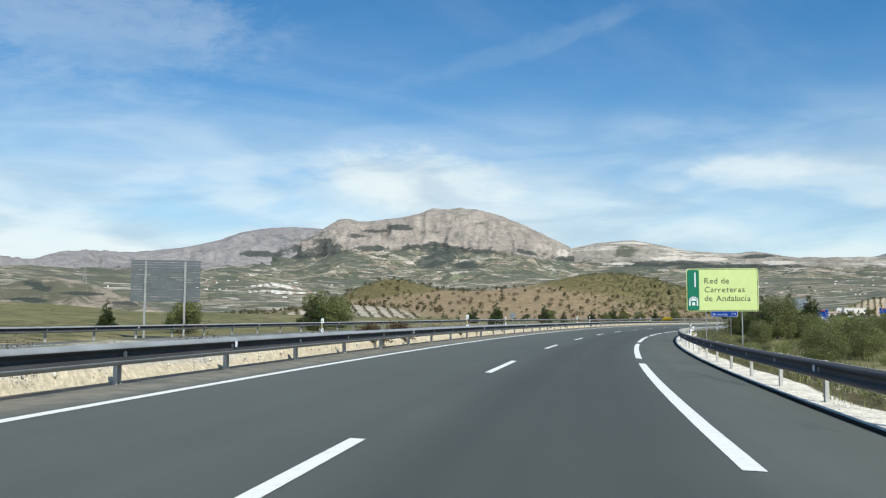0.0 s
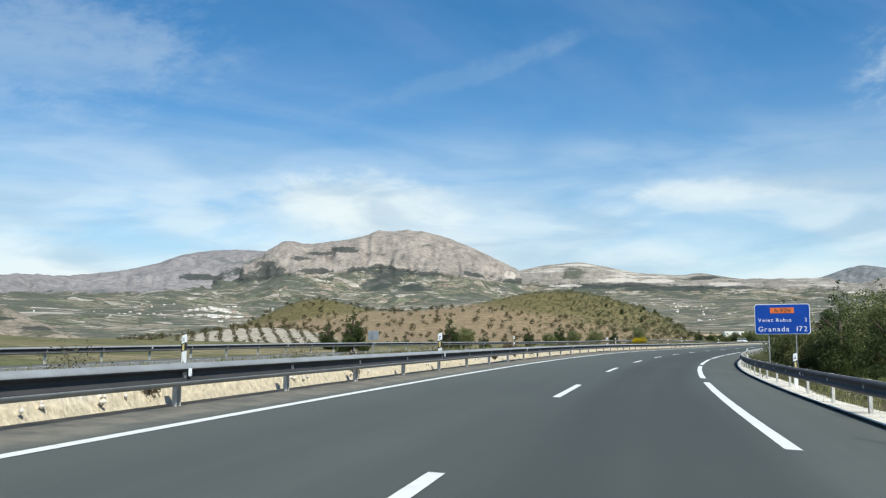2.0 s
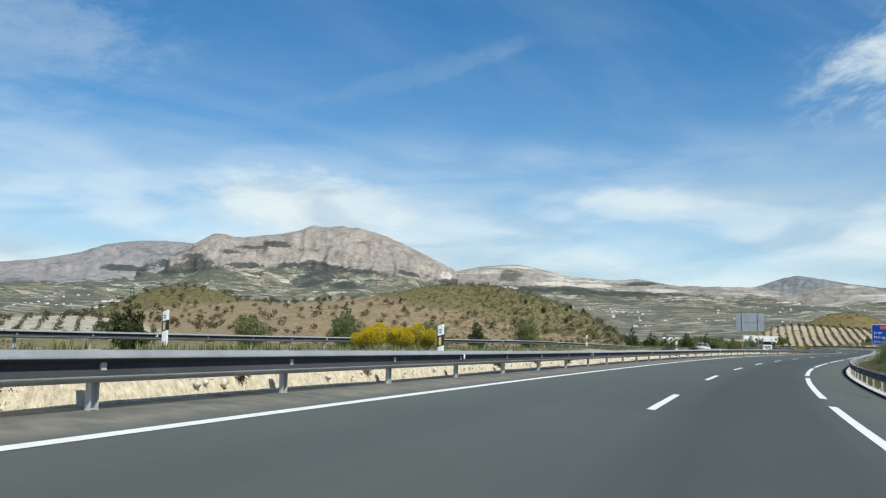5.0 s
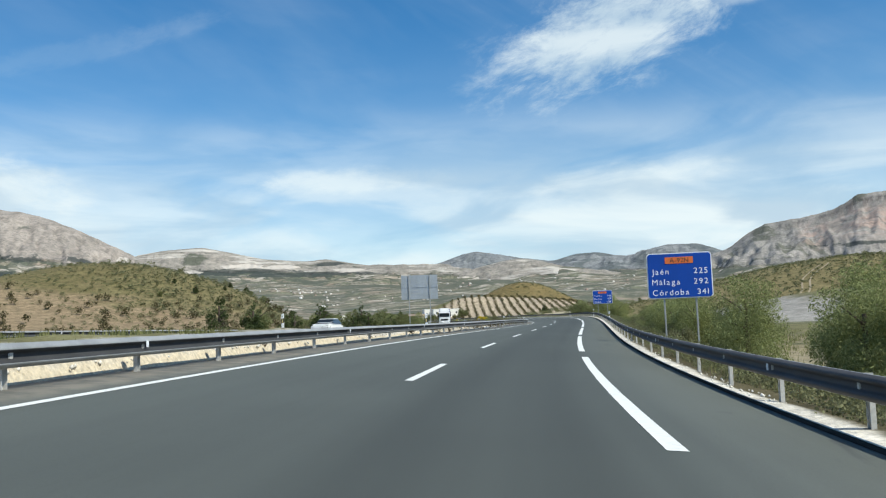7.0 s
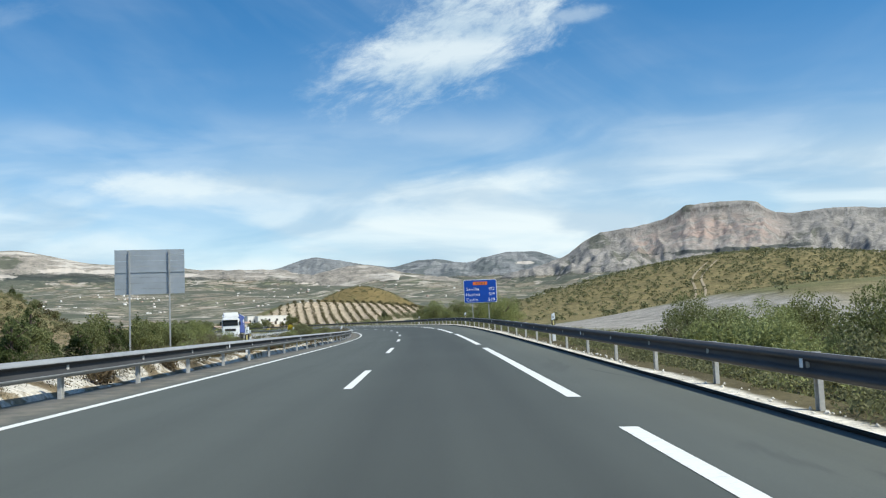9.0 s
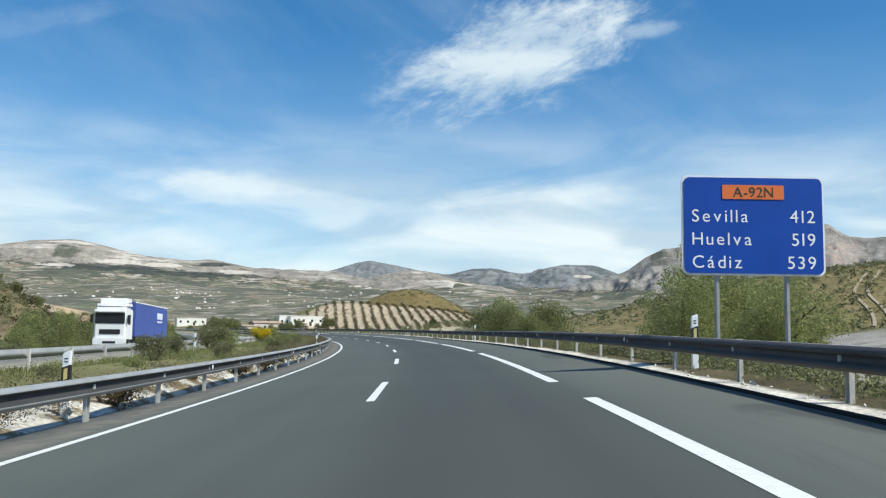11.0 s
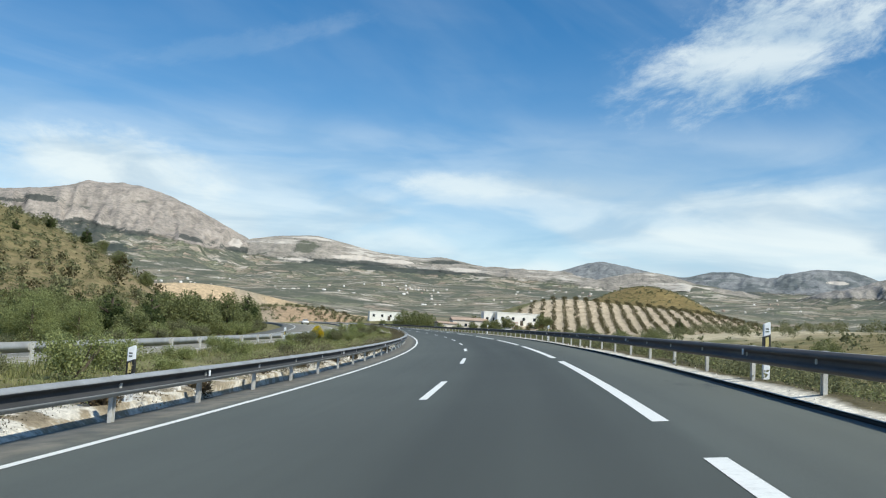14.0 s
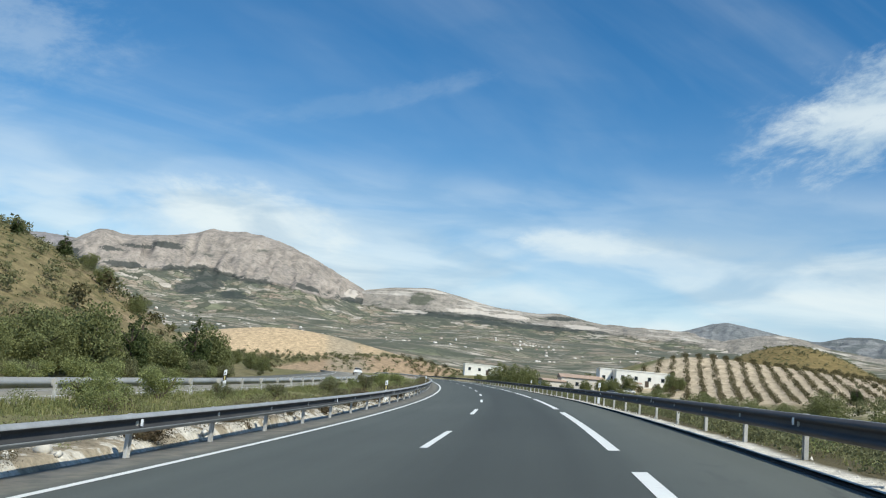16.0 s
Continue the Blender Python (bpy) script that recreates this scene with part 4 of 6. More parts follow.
# ---- signs ----
def lettering(text, size, x, z, parent, mat, align="LEFT", spacing=1.08, front=-0.019):
    """Raised letters, each one a part of its own."""
    glyphs, at = [], 0.0
    for ch in text:
        if ch == " ":
            at += size * 0.34
            continue
        cu = bpy.data.curves.new("letter", "FONT")
        cu.body, cu.size, cu.extrude, cu.resolution_u, cu.offset = ch, size, 0.003, 4, 0.0
        tmp = bpy.data.objects.new("letter", cu)
        scene.collection.objects.link(tmp)
        me = bpy.data.meshes.new_from_object(tmp)
        bpy.data.objects.remove(tmp)
        me.materials.clear()
        me.materials.append(mat)
        lo, hi = min(v.co.x for v in me.vertices), max(v.co.x for v in me.vertices)
        glyphs.append((me, at - lo))
        at += (hi - lo) + size * (0.07 + 0.45 * (spacing - 1.0))
    end = at - size * (0.07 + 0.45 * (spacing - 1.0))
    x0 = x - {"LEFT": 0.0, "CENTER": 0.5, "RIGHT": 1.0}[align] * end
    for me, dx in glyphs:
        part("letter", me, parent, m=pose(x0 + dx, front, z - size * 0.34, 90, 0, 0))


def plate(w, h, d, r, at, bevel=0.0):
    """An upright board with rounded corners, its face towards -y."""
    bm = bmesh.new()
    ring = []
    for cx, cz, a0 in ((w / 2 - r, h / 2 - r, 0), (-w / 2 + r, h / 2 - r, 90), (-w / 2 + r, -h / 2 + r, 180), (w / 2 - r, -h / 2 + r, 270)):
        for k in range(6):
            a = radians(a0 + 18 * k)
            ring.append((cx + r * math.cos(a), cz + r * math.sin(a)))
    front = [bm.verts.new((x + at[0], at[1] - d / 2, z + at[2])) for x, z in ring]
    back = [bm.verts.new((x + at[0], at[1] + d / 2, z + at[2])) for x, z in ring]
    bm.faces.new(front)
    bm.faces.new(back[::-1])
    for i in range(len(ring)):
        j = (i + 1) % len(ring)
        bm.faces.new((front[i], back[i], back[j], front[j]))
    bmesh.ops.recalc_face_normals(bm, faces=bm.faces)
    return bm


def sign_posts(ob, xs, height):
    for x in xs:
        bm = bmesh.new()
        box_bm(bm, (0.075, 0.14, height + 1.6), (x, 0.14, (height - 1.6) / 2), 0.01)
        part("post", bm, ob, STEEL)


def road_sign(s, u0, u1, z0, z1, label, turn=0.0):
    u = (u0 + u1) / 2
    x, y, z = on_road(s, u)
    zr = float(np.interp(s, RS, RZ) + lift(s, -5.9 if u < 0 else 11.0))
    ob = thing("road_sign", pose(x, y, zr, 0, 0, yaw_at(s) + turn), label, "road sign")
    return ob, abs(u1 - u0), z1 - z0, (z0 + z1) / 2


def blue_sign(s, u0, u1, z0, z1, label, rows):
    ob, w, h, zc = road_sign(s, u0, u1, z0, z1, label)
    part("rim", plate(w, h, 0.05, 0.16, (0, 0.03, zc)), ob, SIGN_WHITE, "white rim")
    part("face", plate(w - 0.09, h - 0.09, 0.03, 0.13, (0, 0, zc)), ob, BLUE, "blue face")
    part("back", plate(w - 0.02, h - 0.02, 0.03, 0.15, (0, 0.07, zc)), ob, SIGN_BACK, "grey metal back")
    n = len(rows) + 1
    pitch = h / (n + 0.35)
    zt = zc + h / 2 - 0.72 * pitch
    bw = 1.3 * w / 3.0
    part("route_panel", plate(bw, pitch * 0.62, 0.02, 0.02, (0, -0.02, zt)), ob, ORANGE, "orange route panel")
    lettering("A-92N", pitch * 0.62, 0, zt, ob, INK, "CENTER", front=-0.034)
    for i, (town, km) in enumerate(rows):
        zz = zt - pitch * (i + 1.05)
        lettering(town, pitch * (0.78 if len(town) < 9 else 0.58), -w / 2 + 0.22, zz, ob, SIGN_WHITE, spacing=1.30)
        lettering(km, pitch * (0.78 if len(town) < 9 else 0.58), w / 2 - 0.22, zz, ob, SIGN_WHITE, "RIGHT", spacing=1.28)
    sign_posts(ob, (-w * 0.25, w * 0.24), z1)
    return ob


blue_sign(136.0, -10.45, -6.92, 2.10, 4.14, "blue distance sign with white letters on steel posts", [("Vélez Rubio", "3"), ("Granada", "172")])
blue_sign(287.6, -9.97, -6.90, 2.03, 4.23, "blue distance sign with white letters and orange route panel", [("Jaén", "225"), ("Málaga", "292"), ("Córdoba", "341")])
blue_sign(397.5, -9.62, -6.48, 2.05, 4.25, "blue distance sign with three southern cities", [("Sevilla", "412"), ("Huelva", "519"), ("Cádiz", "539")])


def lime_sign():
    ob, w, h, zc = road_sign(66.8, -11.2, -6.48, 2.05, 4.98, "lime-yellow motorway network sign with green side band")
    part("rim", plate(w, h, 0.05, 0.18, (0, 0.03, zc)), ob, LIME, "pale rim")
    part("border", plate(w - 0.10, h - 0.10, 0.03, 0.15, (0, 0.012, zc)), ob, INK, "thin dark border")
    part("face", plate(w - 0.16, h - 0.16, 0.03, 0.13, (0, 0, zc)), ob, LIME, "lime face")
    part("back", plate(w - 0.02, h - 0.02, 0.03, 0.17, (0, 0.07, zc)), ob, SIGN_BACK, "grey metal back")
    gx = -w / 2 + 0.46
    part("green_band", plate(0.76, h - 0.18, 0.02, 0.10, (gx, -0.02, zc)), ob, GREEN, "dark green band")
    bm = bmesh.new()
    for r0, r1 in ((0.30, 0.24), (0.20, 0.0)):
        for k in range(12):
            a, b = math.pi * k / 12, math.pi * (k + 1) / 12
            q = [(r0, a), (r0, b), (r1, b), (r1, a)] if r1 else [(r0, a), (r0, b), (0, a)]
            bm.faces.new([bm.verts.new((gx + r * math.cos(t), -0.036, zc - 0.75 + r * math.sin(t))) for r, t in q])
    box_bm(bm, (0.10, 0.006, 0.34), (gx - 0.25, -0.034, zc - 0.92))
    box_bm(bm, (0.10, 0.006, 0.34), (gx + 0.25, -0.034, zc - 0.92))
    box_bm(bm, (0.20, 0.006, 0.22), (gx, -0.034, zc - 0.95))
    part("emblem", bm, ob, SIGN_WHITE, "white emblem")
    bm = bmesh.new()
    box_bm(bm, (0.09, 0.006, 1.0), (gx + 0.12, -0.034, zc + 0.70))
    part("side_text", bm, ob, SIGN_WHITE, "small white upright text bar")
    for i, line in enumerate(("Red de", "Carreteras", "de Andalucía")):
        lettering(line, 0.55, -w / 2 + 1.20, zc + 0.62 - 0.60 * i, ob, INK)
    sign_posts(ob, (-w * 0.23, w * 0.27), 4.9)


lime_sign()


def pylon(x, y, z, height):
    """A lattice mast for power lines: four legs, braces and three arms."""
    ob = thing("pylon", pose(x, y, z, 0, 0, 20), "grey steel lattice power pylon on the ridge", "pylon")
    half = lambda h: 2.2 * (1 - h / height) + 0.35

    def bar(name, p, q, r):
        d = Vector(q) - Vector(p)
        bm = bmesh.new()
        tube_bm(bm, r, r, d.length, (Vector(p) + Vector(q)) / 2, 5, d.to_track_quat("Z", "Y").to_matrix().to_4x4())
        part(name, bm, ob, STEEL)

    corner = ((-1, -1), (1, -1), (1, 1), (-1, 1))
    for a, b in corner:
        bar("leg", (a * half(-3), b * half(-3), -3), (a * half(height), b * half(height), height), 0.16)
    for k in range(6):
        h0, h1 = height * k / 6, height * (k + 1) / 6
        for (a, b), (c, d) in zip(corner, corner[1:] + corner[:1]):
            bar("brace", (a * half(h0), b * half(h0), h0), (c * half(h1), d * half(h1), h1), 0.10)
    for h, w in ((0.66, 4.2), (0.80, 3.6), (0.93, 3.0)):
        bar("arm", (-w, 0, height * h), (w, 0, height * h), 0.18)


pylon(-602.0, 1334.4, 66.0, 27.5)


def sign_from_behind(x, y, z0, z1, w, yaw, ground, ribs, label, metal=SIGN_BACK, gap=0.012):
    ob = thing("road_sign", pose(x, y, ground, 0, 0, yaw), label, "road sign")
    n = ribs
    h = z1 - z0
    for k in range(n):
        bm = bmesh.new()
        box_bm(bm, (w, 0.045, h / n - gap), (0, 0.05, z0 + h * (k + 0.5) / n), 0.006)
        part("slat", bm, ob, metal)
    thick = 0.14 if w > 2 else 0.06
    for px in ((-w * 0.29, w * 0.28) if w > 2 else (0.0,)):
        bm = bmesh.new()
        box_bm(bm, (thick, thick + 0.02, z1 + 1.5), (px, -0.07, (z1 - 1.5) / 2 - 0.1), 0.01)
        part("post", bm, ob, STEEL)
    if 4 < n < 12:
        bm = bmesh.new()
        box_bm(bm, (w, 0.06, 0.10), (0, -0.01, z0 + h * 0.5), 0.01)
        part("rail", bm, ob, SIGN_BACK)


sign_from_behind(-21.3, 64.3, 2.10, 5.05, 4.7, 16, 0.9, 17, "large sign seen from behind, dark grey ribbed metal", SIGN_BACK_DARK, 0.035)
sign_from_behind(120.2, 374.4, 5.6, 9.6, 6.0, -19, 4.2, 8, "wide sign seen from behind, pale grey metal panels")
sign_from_behind(4.4, 147.4, 0.92, 1.72, 0.94, yaw_at(143), 2.1, 3, "small sign on one post, grey metal back")


# ---- marker posts ----
def slant_box(bm, w, d, z0, z1, rise):
    """An upright box whose top and foot slope across its width."""
    v = [bm.verts.new((x, y, (z0, z1)[k] + (rise[k] if x > 0 else 0.0))) for k in (0, 1) for x, y in ((-w / 2, -d / 2), (w / 2, -d / 2), (w / 2, d / 2), (-w / 2, d / 2))]
    for f in ((3, 2, 1, 0), (4, 5, 6, 7), (0, 1, 5, 4), (1, 2, 6, 5), (2, 3, 7, 6), (3, 0, 4, 7)):
        bm.faces.new([v[i] for i in f])


def marker_post():
    ob = thing("delineator", Matrix(), "white plastic marker post with a slanted black band", "marker post", "marker posts along the road")
    bm = bmesh.new()
    slant_box(bm, 0.13, 0.09, -0.45, 0.94, (0.0, 0.05))
    bmesh.ops.bevel(bm, geom=list(bm.edges), offset=0.012, segments=2, affect="EDGES")
    part("body", bm, ob, SIGN_WHITE)
    bm = bmesh.new()
    slant_box(bm, 0.136, 0.096, 0.46, 0.70, (0.05, 0.05))
    part("band", bm, ob, BLACK, "black band")
    bm = bmesh.new()
    slant_box(bm, 0.06, 0.108, 0.50, 0.68, (0.02, 0.02))
    part("reflector", bm, ob, AMBER, "pale amber reflector")
    bm = bmesh.new()
    for k in range(2):
        box_bm(bm, (0.06, 0.004, 0.022), (0.0, -0.047, 0.80 + 0.05 * k))
    part("number_bar", bm, ob, INK, "small dark writing bars")
    return ob


first = marker_post()
SPOTS = [(s, 5.0) for s in (47.4, 98.8, 150, 193, 238.7, 293.4, 343, 393, 442, 494.4, 595, 646)]
SPOTS += [(s, -6.4) for s in (52, 102, 152, 202, 346, 396.4, 446, 497, 548, 598, 648)]
SPOTS += [(s, 11.6) for s in (44, 94, 143.5, 192, 240, 288, 333.5, 383, 433, 487, 539, 588, 640)]
for i, (s, u) in enumerate(SPOTS):
    x, y, z = on_road(s, u, 0.16)
    m = pose(x, y, z, 0, 0, yaw_at(s))
    if i == 0:
        first.matrix_basis = m
    else:
        copy_thing(first, m)


# ---- plants ----
def leaf_cloud(r, blobs, count, size, droop=0.0, spread=0.35, thin=0.36):
    """Small leaf blades scattered through uneven clumps."""
    blobs = np.array(blobs, float)
    w = blobs[:, 3] * blobs[:, 4] * blobs[:, 5]
    b = blobs[r.choice(len(blobs), count, p=w / w.sum())]
    d = r.normal(size=(count, 3))
    d /= np.linalg.norm(d, axis=1)[:, None]
    rad = np.clip(1 - np.abs(r.normal(0, spread, count)), 0.1, 1.12)
    c = b[:, :3] + d * b[:, 3:6] * rad[:, None]
    a = r.normal(size=(count, 3)) + np.array((0, 0, -droop))
    a /= np.linalg.norm(a, axis=1)[:, None]
    q = np.cross(a, r.normal(size=(count, 3)))
    q /= np.linalg.norm(q, axis=1)[:, None] + 1e-9
    k = size * r.uniform(0.6, 1.4, count)[:, None]
    a, q = a * k, q * k * thin
    v = np.stack([c - a * 0.6, c + q, c + a * 0.6, c - q], 1).reshape(-1, 3)
    return v, np.arange(count * 4).reshape(-1, 4)


def trunk_bm(r, height, radius, limbs):
    bm = bmesh.new()
    segs, tips = [(Vector((0, 0, -0.4)), Vector((r.uniform(-.1, .1), r.uniform(-.1, .1), height)), radius, radius * 0.5)], []
    for k in range(limbs):
        a, h = r.uniform(0, 6.28), height * r.uniform(0.35, 0.85)
        l = height * r.uniform(0.2, 0.36)
        segs.append((Vector((0, 0, h)), Vector((math.cos(a) * l, math.sin(a) * l, h + l * r.uniform(0.4, 0.9))), radius * 0.45, radius * 0.15))
    for p, q, r1, r2 in segs:
        d = q - p
        tube_bm(bm, r1, r2, d.length, (p + q) / 2, 7, d.to_track_quat("Z", "Y").to_matrix().to_4x4())
    return bm


def tree_kind(seed, height, width, leaves, leaf, size, cone, label, category, low=0.25, thin=0.36):
    r = np.random.RandomState(seed)
    n = 15
    blobs = []
    for k in range(n):
        f = (k + 0.5) / n
        z = height * (low + (0.98 - low) * f)
        reach = width / 2 * ((1 - f) ** 0.75 if cone else math.sin(math.pi * (0.18 + 0.77 * f)) ** 0.7)
        a = k * 2.4 + r.uniform(-.4, .4)
        q = reach * r.uniform(0.35, 0.75)
        br = max(0.16, reach * r.uniform(0.40, 0.62))
        blobs.append((q * math.cos(a), q * math.sin(a), z, br, br, br * r.uniform(0.6, 0.95)))
    v, f = leaf_cloud(r, blobs, leaves, size, thin=thin)
    ob = thing("tree", pose(0, 0, -500), label, category)
    part("trunk", to_mesh("trunk", trunk_bm(r, height * 0.72, 0.035 * height, 6), BARK), ob)
    part("crown", mesh_from("crown", v, f, leaf), ob)
    return ob


def shrub_kind(seed, name, height, width, leaves, leaf, size, label, category, second=None):
    r = np.random.RandomState(seed)
    blobs = []
    for k in range(9):
        a, q = r.uniform(0, 6.28), width / 2 * r.uniform(0.1, 0.72)
        br = width / 2 * r.uniform(0.30, 0.5)
        hz = height * r.uniform(0.3, 0.72)
        blobs.append((q * math.cos(a), q * math.sin(a), hz, br, br, min(hz, br) * 0.95))
    v, f = leaf_cloud(r, blobs, leaves, size, spread=0.5)
    v[:, 2] = np.maximum(v[:, 2], -0.05)
    ob = thing(name, pose(0, 0, -500), label, category)
    part("foliage", mesh_from("foliage", v, f, leaf), ob)
    if second:
        up = [(a, b, c + 0.12 * height, d, e, g) for a, b, c, d, e, g in blobs]
        v, f = leaf_cloud(r, up, int(leaves * 1.5), size * 1.0, spread=0.16)
        part("blossom", mesh_from("blossom", v, f, second), ob, label="bright yellow blossom")
    bm = bmesh.new()
    for k in range(7):
        a = r.uniform(0, 6.28)
        d = Vector((math.cos(a) * width * 0.3, math.sin(a) * width * 0.3, height * 0.7))
        tube_bm(bm, 0.03, 0.01, d.length, d / 2 - Vector((0, 0, 0.05)), 5, d.to_track_quat("Z", "Y").to_matrix().to_4x4())
    part("branching", bm, ob, BARK)
    return ob


PINES = [tree_kind(10 + k, 5.0, 3.6, 11000, LEAF_PINE, 0.115, True, "dark green roadside pine with low branches", "tree", 0.08, 0.22) for k in range(3)]
ROUND = [tree_kind(20 + k, 4.2, 4.4, 14000, LEAF_GREEN, 0.09, False, "grey-green bushy tree beside the road", "tree", 0.10) for k in range(3)]
FRESH = [tree_kind(30 + k, 4.4, 4.2, 17000, LEAF_BRIGHT, 0.115, False, "bright green feathery roadside tree", "tree", 0.05, 0.15) for k in range(2)]
PINES_FAR = [tree_kind(80 + k, 5.0, 3.6, 5200, LEAF_PINE, 0.17, True, "dark green pine on the slope", "tree", 0.08, 0.3) for k in range(2)]
ROUND_FAR = [tree_kind(84 + k, 4.2, 4.4, 6500, LEAF_GREEN, 0.15, False, "grey-green bushy tree on the slope", "tree", 0.10) for k in range(3)]
BUSHES = [shrub_kind(40 + k, "bush", 1.3, 1.9, 5200, LEAF_OLIVE, 0.050, "grey-green bush on the verge", "bush") for k in range(3)]
GREENS = [shrub_kind(50 + k, "bush", 1.2, 2.0, 5200, LEAF_BRIGHT, 0.050, "light green bush on the verge", "bush") for k in range(2)]
DRIES = [shrub_kind(60 + k, "dry_shrub", 0.55, 0.9, 1900, LEAF_DRY, 0.036, "dry brown shrub by the guard rail", "shrub") for k in range(3)]
BROOM = [shrub_kind(70 + k, "broom_bush", 1.6, 2.2, 5600, LEAF_BRIGHT, 0.058, "broom bush covered in yellow flowers", "bush", FLOWER) for k in range(2)]
USED = set()


def plant(kinds, r, x, y, size, sink=0.1, z=None, far=True):
    ob = kinds[r.randint(len(kinds))]
    if far and ob in PINES:
        ob = PINES_FAR[r.randint(2)]
    elif far and ob in ROUND:
        ob = ROUND_FAR[r.randint(3)]
    z = float(ground_z(np.array([x]), np.array([y]))[0]) if z is None else z
    m = pose(x, y, z - sink, 0, 0, r.uniform(0, 360)) @ Matrix.Diagonal((size, size, size * r.uniform(0.85, 1.15), 1))
    if ob.name not in USED:
        USED.add(ob.name)
        ob.matrix_basis = m
        return ob
    c = copy_thing(ob, Matrix())
    c.matrix_basis = m
    return c


def by_road(kinds, r, s, u, size, sink=0.1):
    x, y, z = on_road(s, u)
    g = float(ground_z(np.array([x]), np.array([y]))[0])
    if 4.6 < u < 13:
        g = z + (0.28 if s < 290 and u < 8 else 0.18)
    elif -10.5 < u < -5.7:
        g = z - 0.1 - (abs(u) - 6) * 0.12
    return plant(kinds, r, x, y, size, sink, g, abs(u) > 23)


def planting():
    r = np.random.RandomState(2)
    # right side
    for s in np.arange(20, 135, 3.6):
        by_road(ROUND + GREENS, r, s + r.uniform(-2, 2), -r.uniform(12.0, 24), r.uniform(0.55, 0.8))
    for s in np.arange(60, 132, 3.0):
        by_road(GREENS + BUSHES + ROUND[:1], r, s, -r.uniform(10.5, 14), r.uniform(0.5, 0.85))
    for s, u, k in ((128, -14, 0.95), (139, -12.5, 1.05), (143, -15.5, 1.3), (149, -13.5, 1.1), (154, -17, 1.15), (160, -13, 0.9), (147, -20, 1.1), (168, -15, 0.7)):
        by_road(PINES + ROUND[:2], r, s, u, k * 1.32)
    for s, u, k in ((152, -9.4, 1.3), (155, -10.5, 1.4), (149, -10.6, 1.2), (146, -12.5, 1.3), (296, -13.0, 0.55), (302, -14.5, 0.6)):
        by_road(PINES[1:] + ROUND[:1], r, s, u, k)
    for s in np.arange(165, 275, 3.2):
        by_road(GREENS + FRESH[:1] + BUSHES[:1], r, s, -r.uniform(8.8, 15), r.uniform(0.5, 0.9))
    for s in np.arange(292, 341, 2.4):
        by_road(FRESH + ROUND[:1], r, s, -r.uniform(9.2, 12), r.uniform(0.42, 0.58))
        by_road(GREENS + BUSHES[:2], r, s, -r.uniform(8.0, 9.6), r.uniform(0.9, 1.4))
    for s in np.arange(300, 345, 4.0):
        by_road(FRESH + ROUND, r, s, -r.uniform(12, 16), r.uniform(0.4, 0.55))
    for s in np.arange(294, 318, 2.2):
        by_road(FRESH, r, s, -r.uniform(8.8, 10.8), r.uniform(0.58, 0.72))
    for s in np.arange(262, 300, 3.5):
        by_road(FRESH + GREENS, r, s, -r.uniform(9.2, 13), r.uniform(0.4, 0.7))
    for s, u, k in ((405, -8.6, 0.72), (407.5, -10.2, 0.9), (403, -11, 0.85), (409, -12.5, 0.8)):
        by_road(FRESH, r, s, u, k)
    for s, u, k in ((452, -11.5, 0.85), (456, -10, 0.9), (461, -11.5, 1.0), (466, -10, 0.8), (471, -13, 0.85), (458, -14.5, 1.05)):
        by_road(ROUND[:2] + FRESH[:1], r, s, u, k)
    for s in np.arange(440, 690, 6.0):
        by_road(BUSHES + DRIES + GREENS[:1], r, s, -r.uniform(8.4, 16), r.uniform(0.6, 1.2))
    for s in np.arange(500, 585, 9.0):
        by_road(ROUND, r, s, -r.uniform(17, 34), r.uniform(0.35, 0.6))
    for s in np.arange(578, 668, 4.5):
        by_road(ROUND + PINES[:1], r, s, -r.uniform(18, 30), r.uniform(0.45, 0.75))
    # the median
    for s in np.arange(4, 330, 4.5):
        by_road(DRIES, r, s, r.uniform(4.9, 5.4), r.uniform(0.6, 1.1), 0.25)
    for s in np.arange(335, 690, 6.0):
        by_road(BUSHES + GREENS, r, s, r.uniform(6.6, 11.3), r.uniform(0.4, 0.9), 0.1)
    for s, u, k in ((202.4, 11.0, 0.52), (205.3, 11.0, 0.58), (207.0, 11.3, 0.58), (203.9, 11.2, 0.55), (208.6, 11.1, 0.5), (473.2, 11.0, 0.85), (475.0, 11.3, 0.9), (486.2, 11.0, 0.8), (487.7, 10.9, 0.85), (489.2, 10.7, 0.8), (548, 10.6, 0.55)):
        by_road(BROOM, r, s, u, k, 0.05)
    for s, u, k in ((434.8, 11.0, 1.35), (437, 10.4, 1.1), (477.6, 11.0, 1.35), (480, 10.6, 1.0), (577.8, 10.8, 0.95), (552, 9.6, 0.9), (446, 7.6, 0.85), (499, 8.2, 1.0), (503, 9.0, 0.9), (520, 10.8, 0.8), (613, 10.5, 0.9), (640, 9.5, 1.0), (655, 8.5, 1.1)):
        by_road(GREENS + BUSHES[:1], r, s, u, k, 0.12)
    # beyond the opposite carriageway
    for s in np.arange(330, 440, 3.6):
        by_road(ROUND + PINES, r, s, r.uniform(26.5, 34), r.uniform(0.75, 1.1))
    for s in np.arange(436, 560, 3.4):
        by_road(ROUND + FRESH[:1], r, s, r.uniform(26.5, 34), r.uniform(0.6, 0.95))
        by_road(GREENS + BUSHES, r, s, r.uniform(25.6, 28), r.uniform(1.0, 1.7))
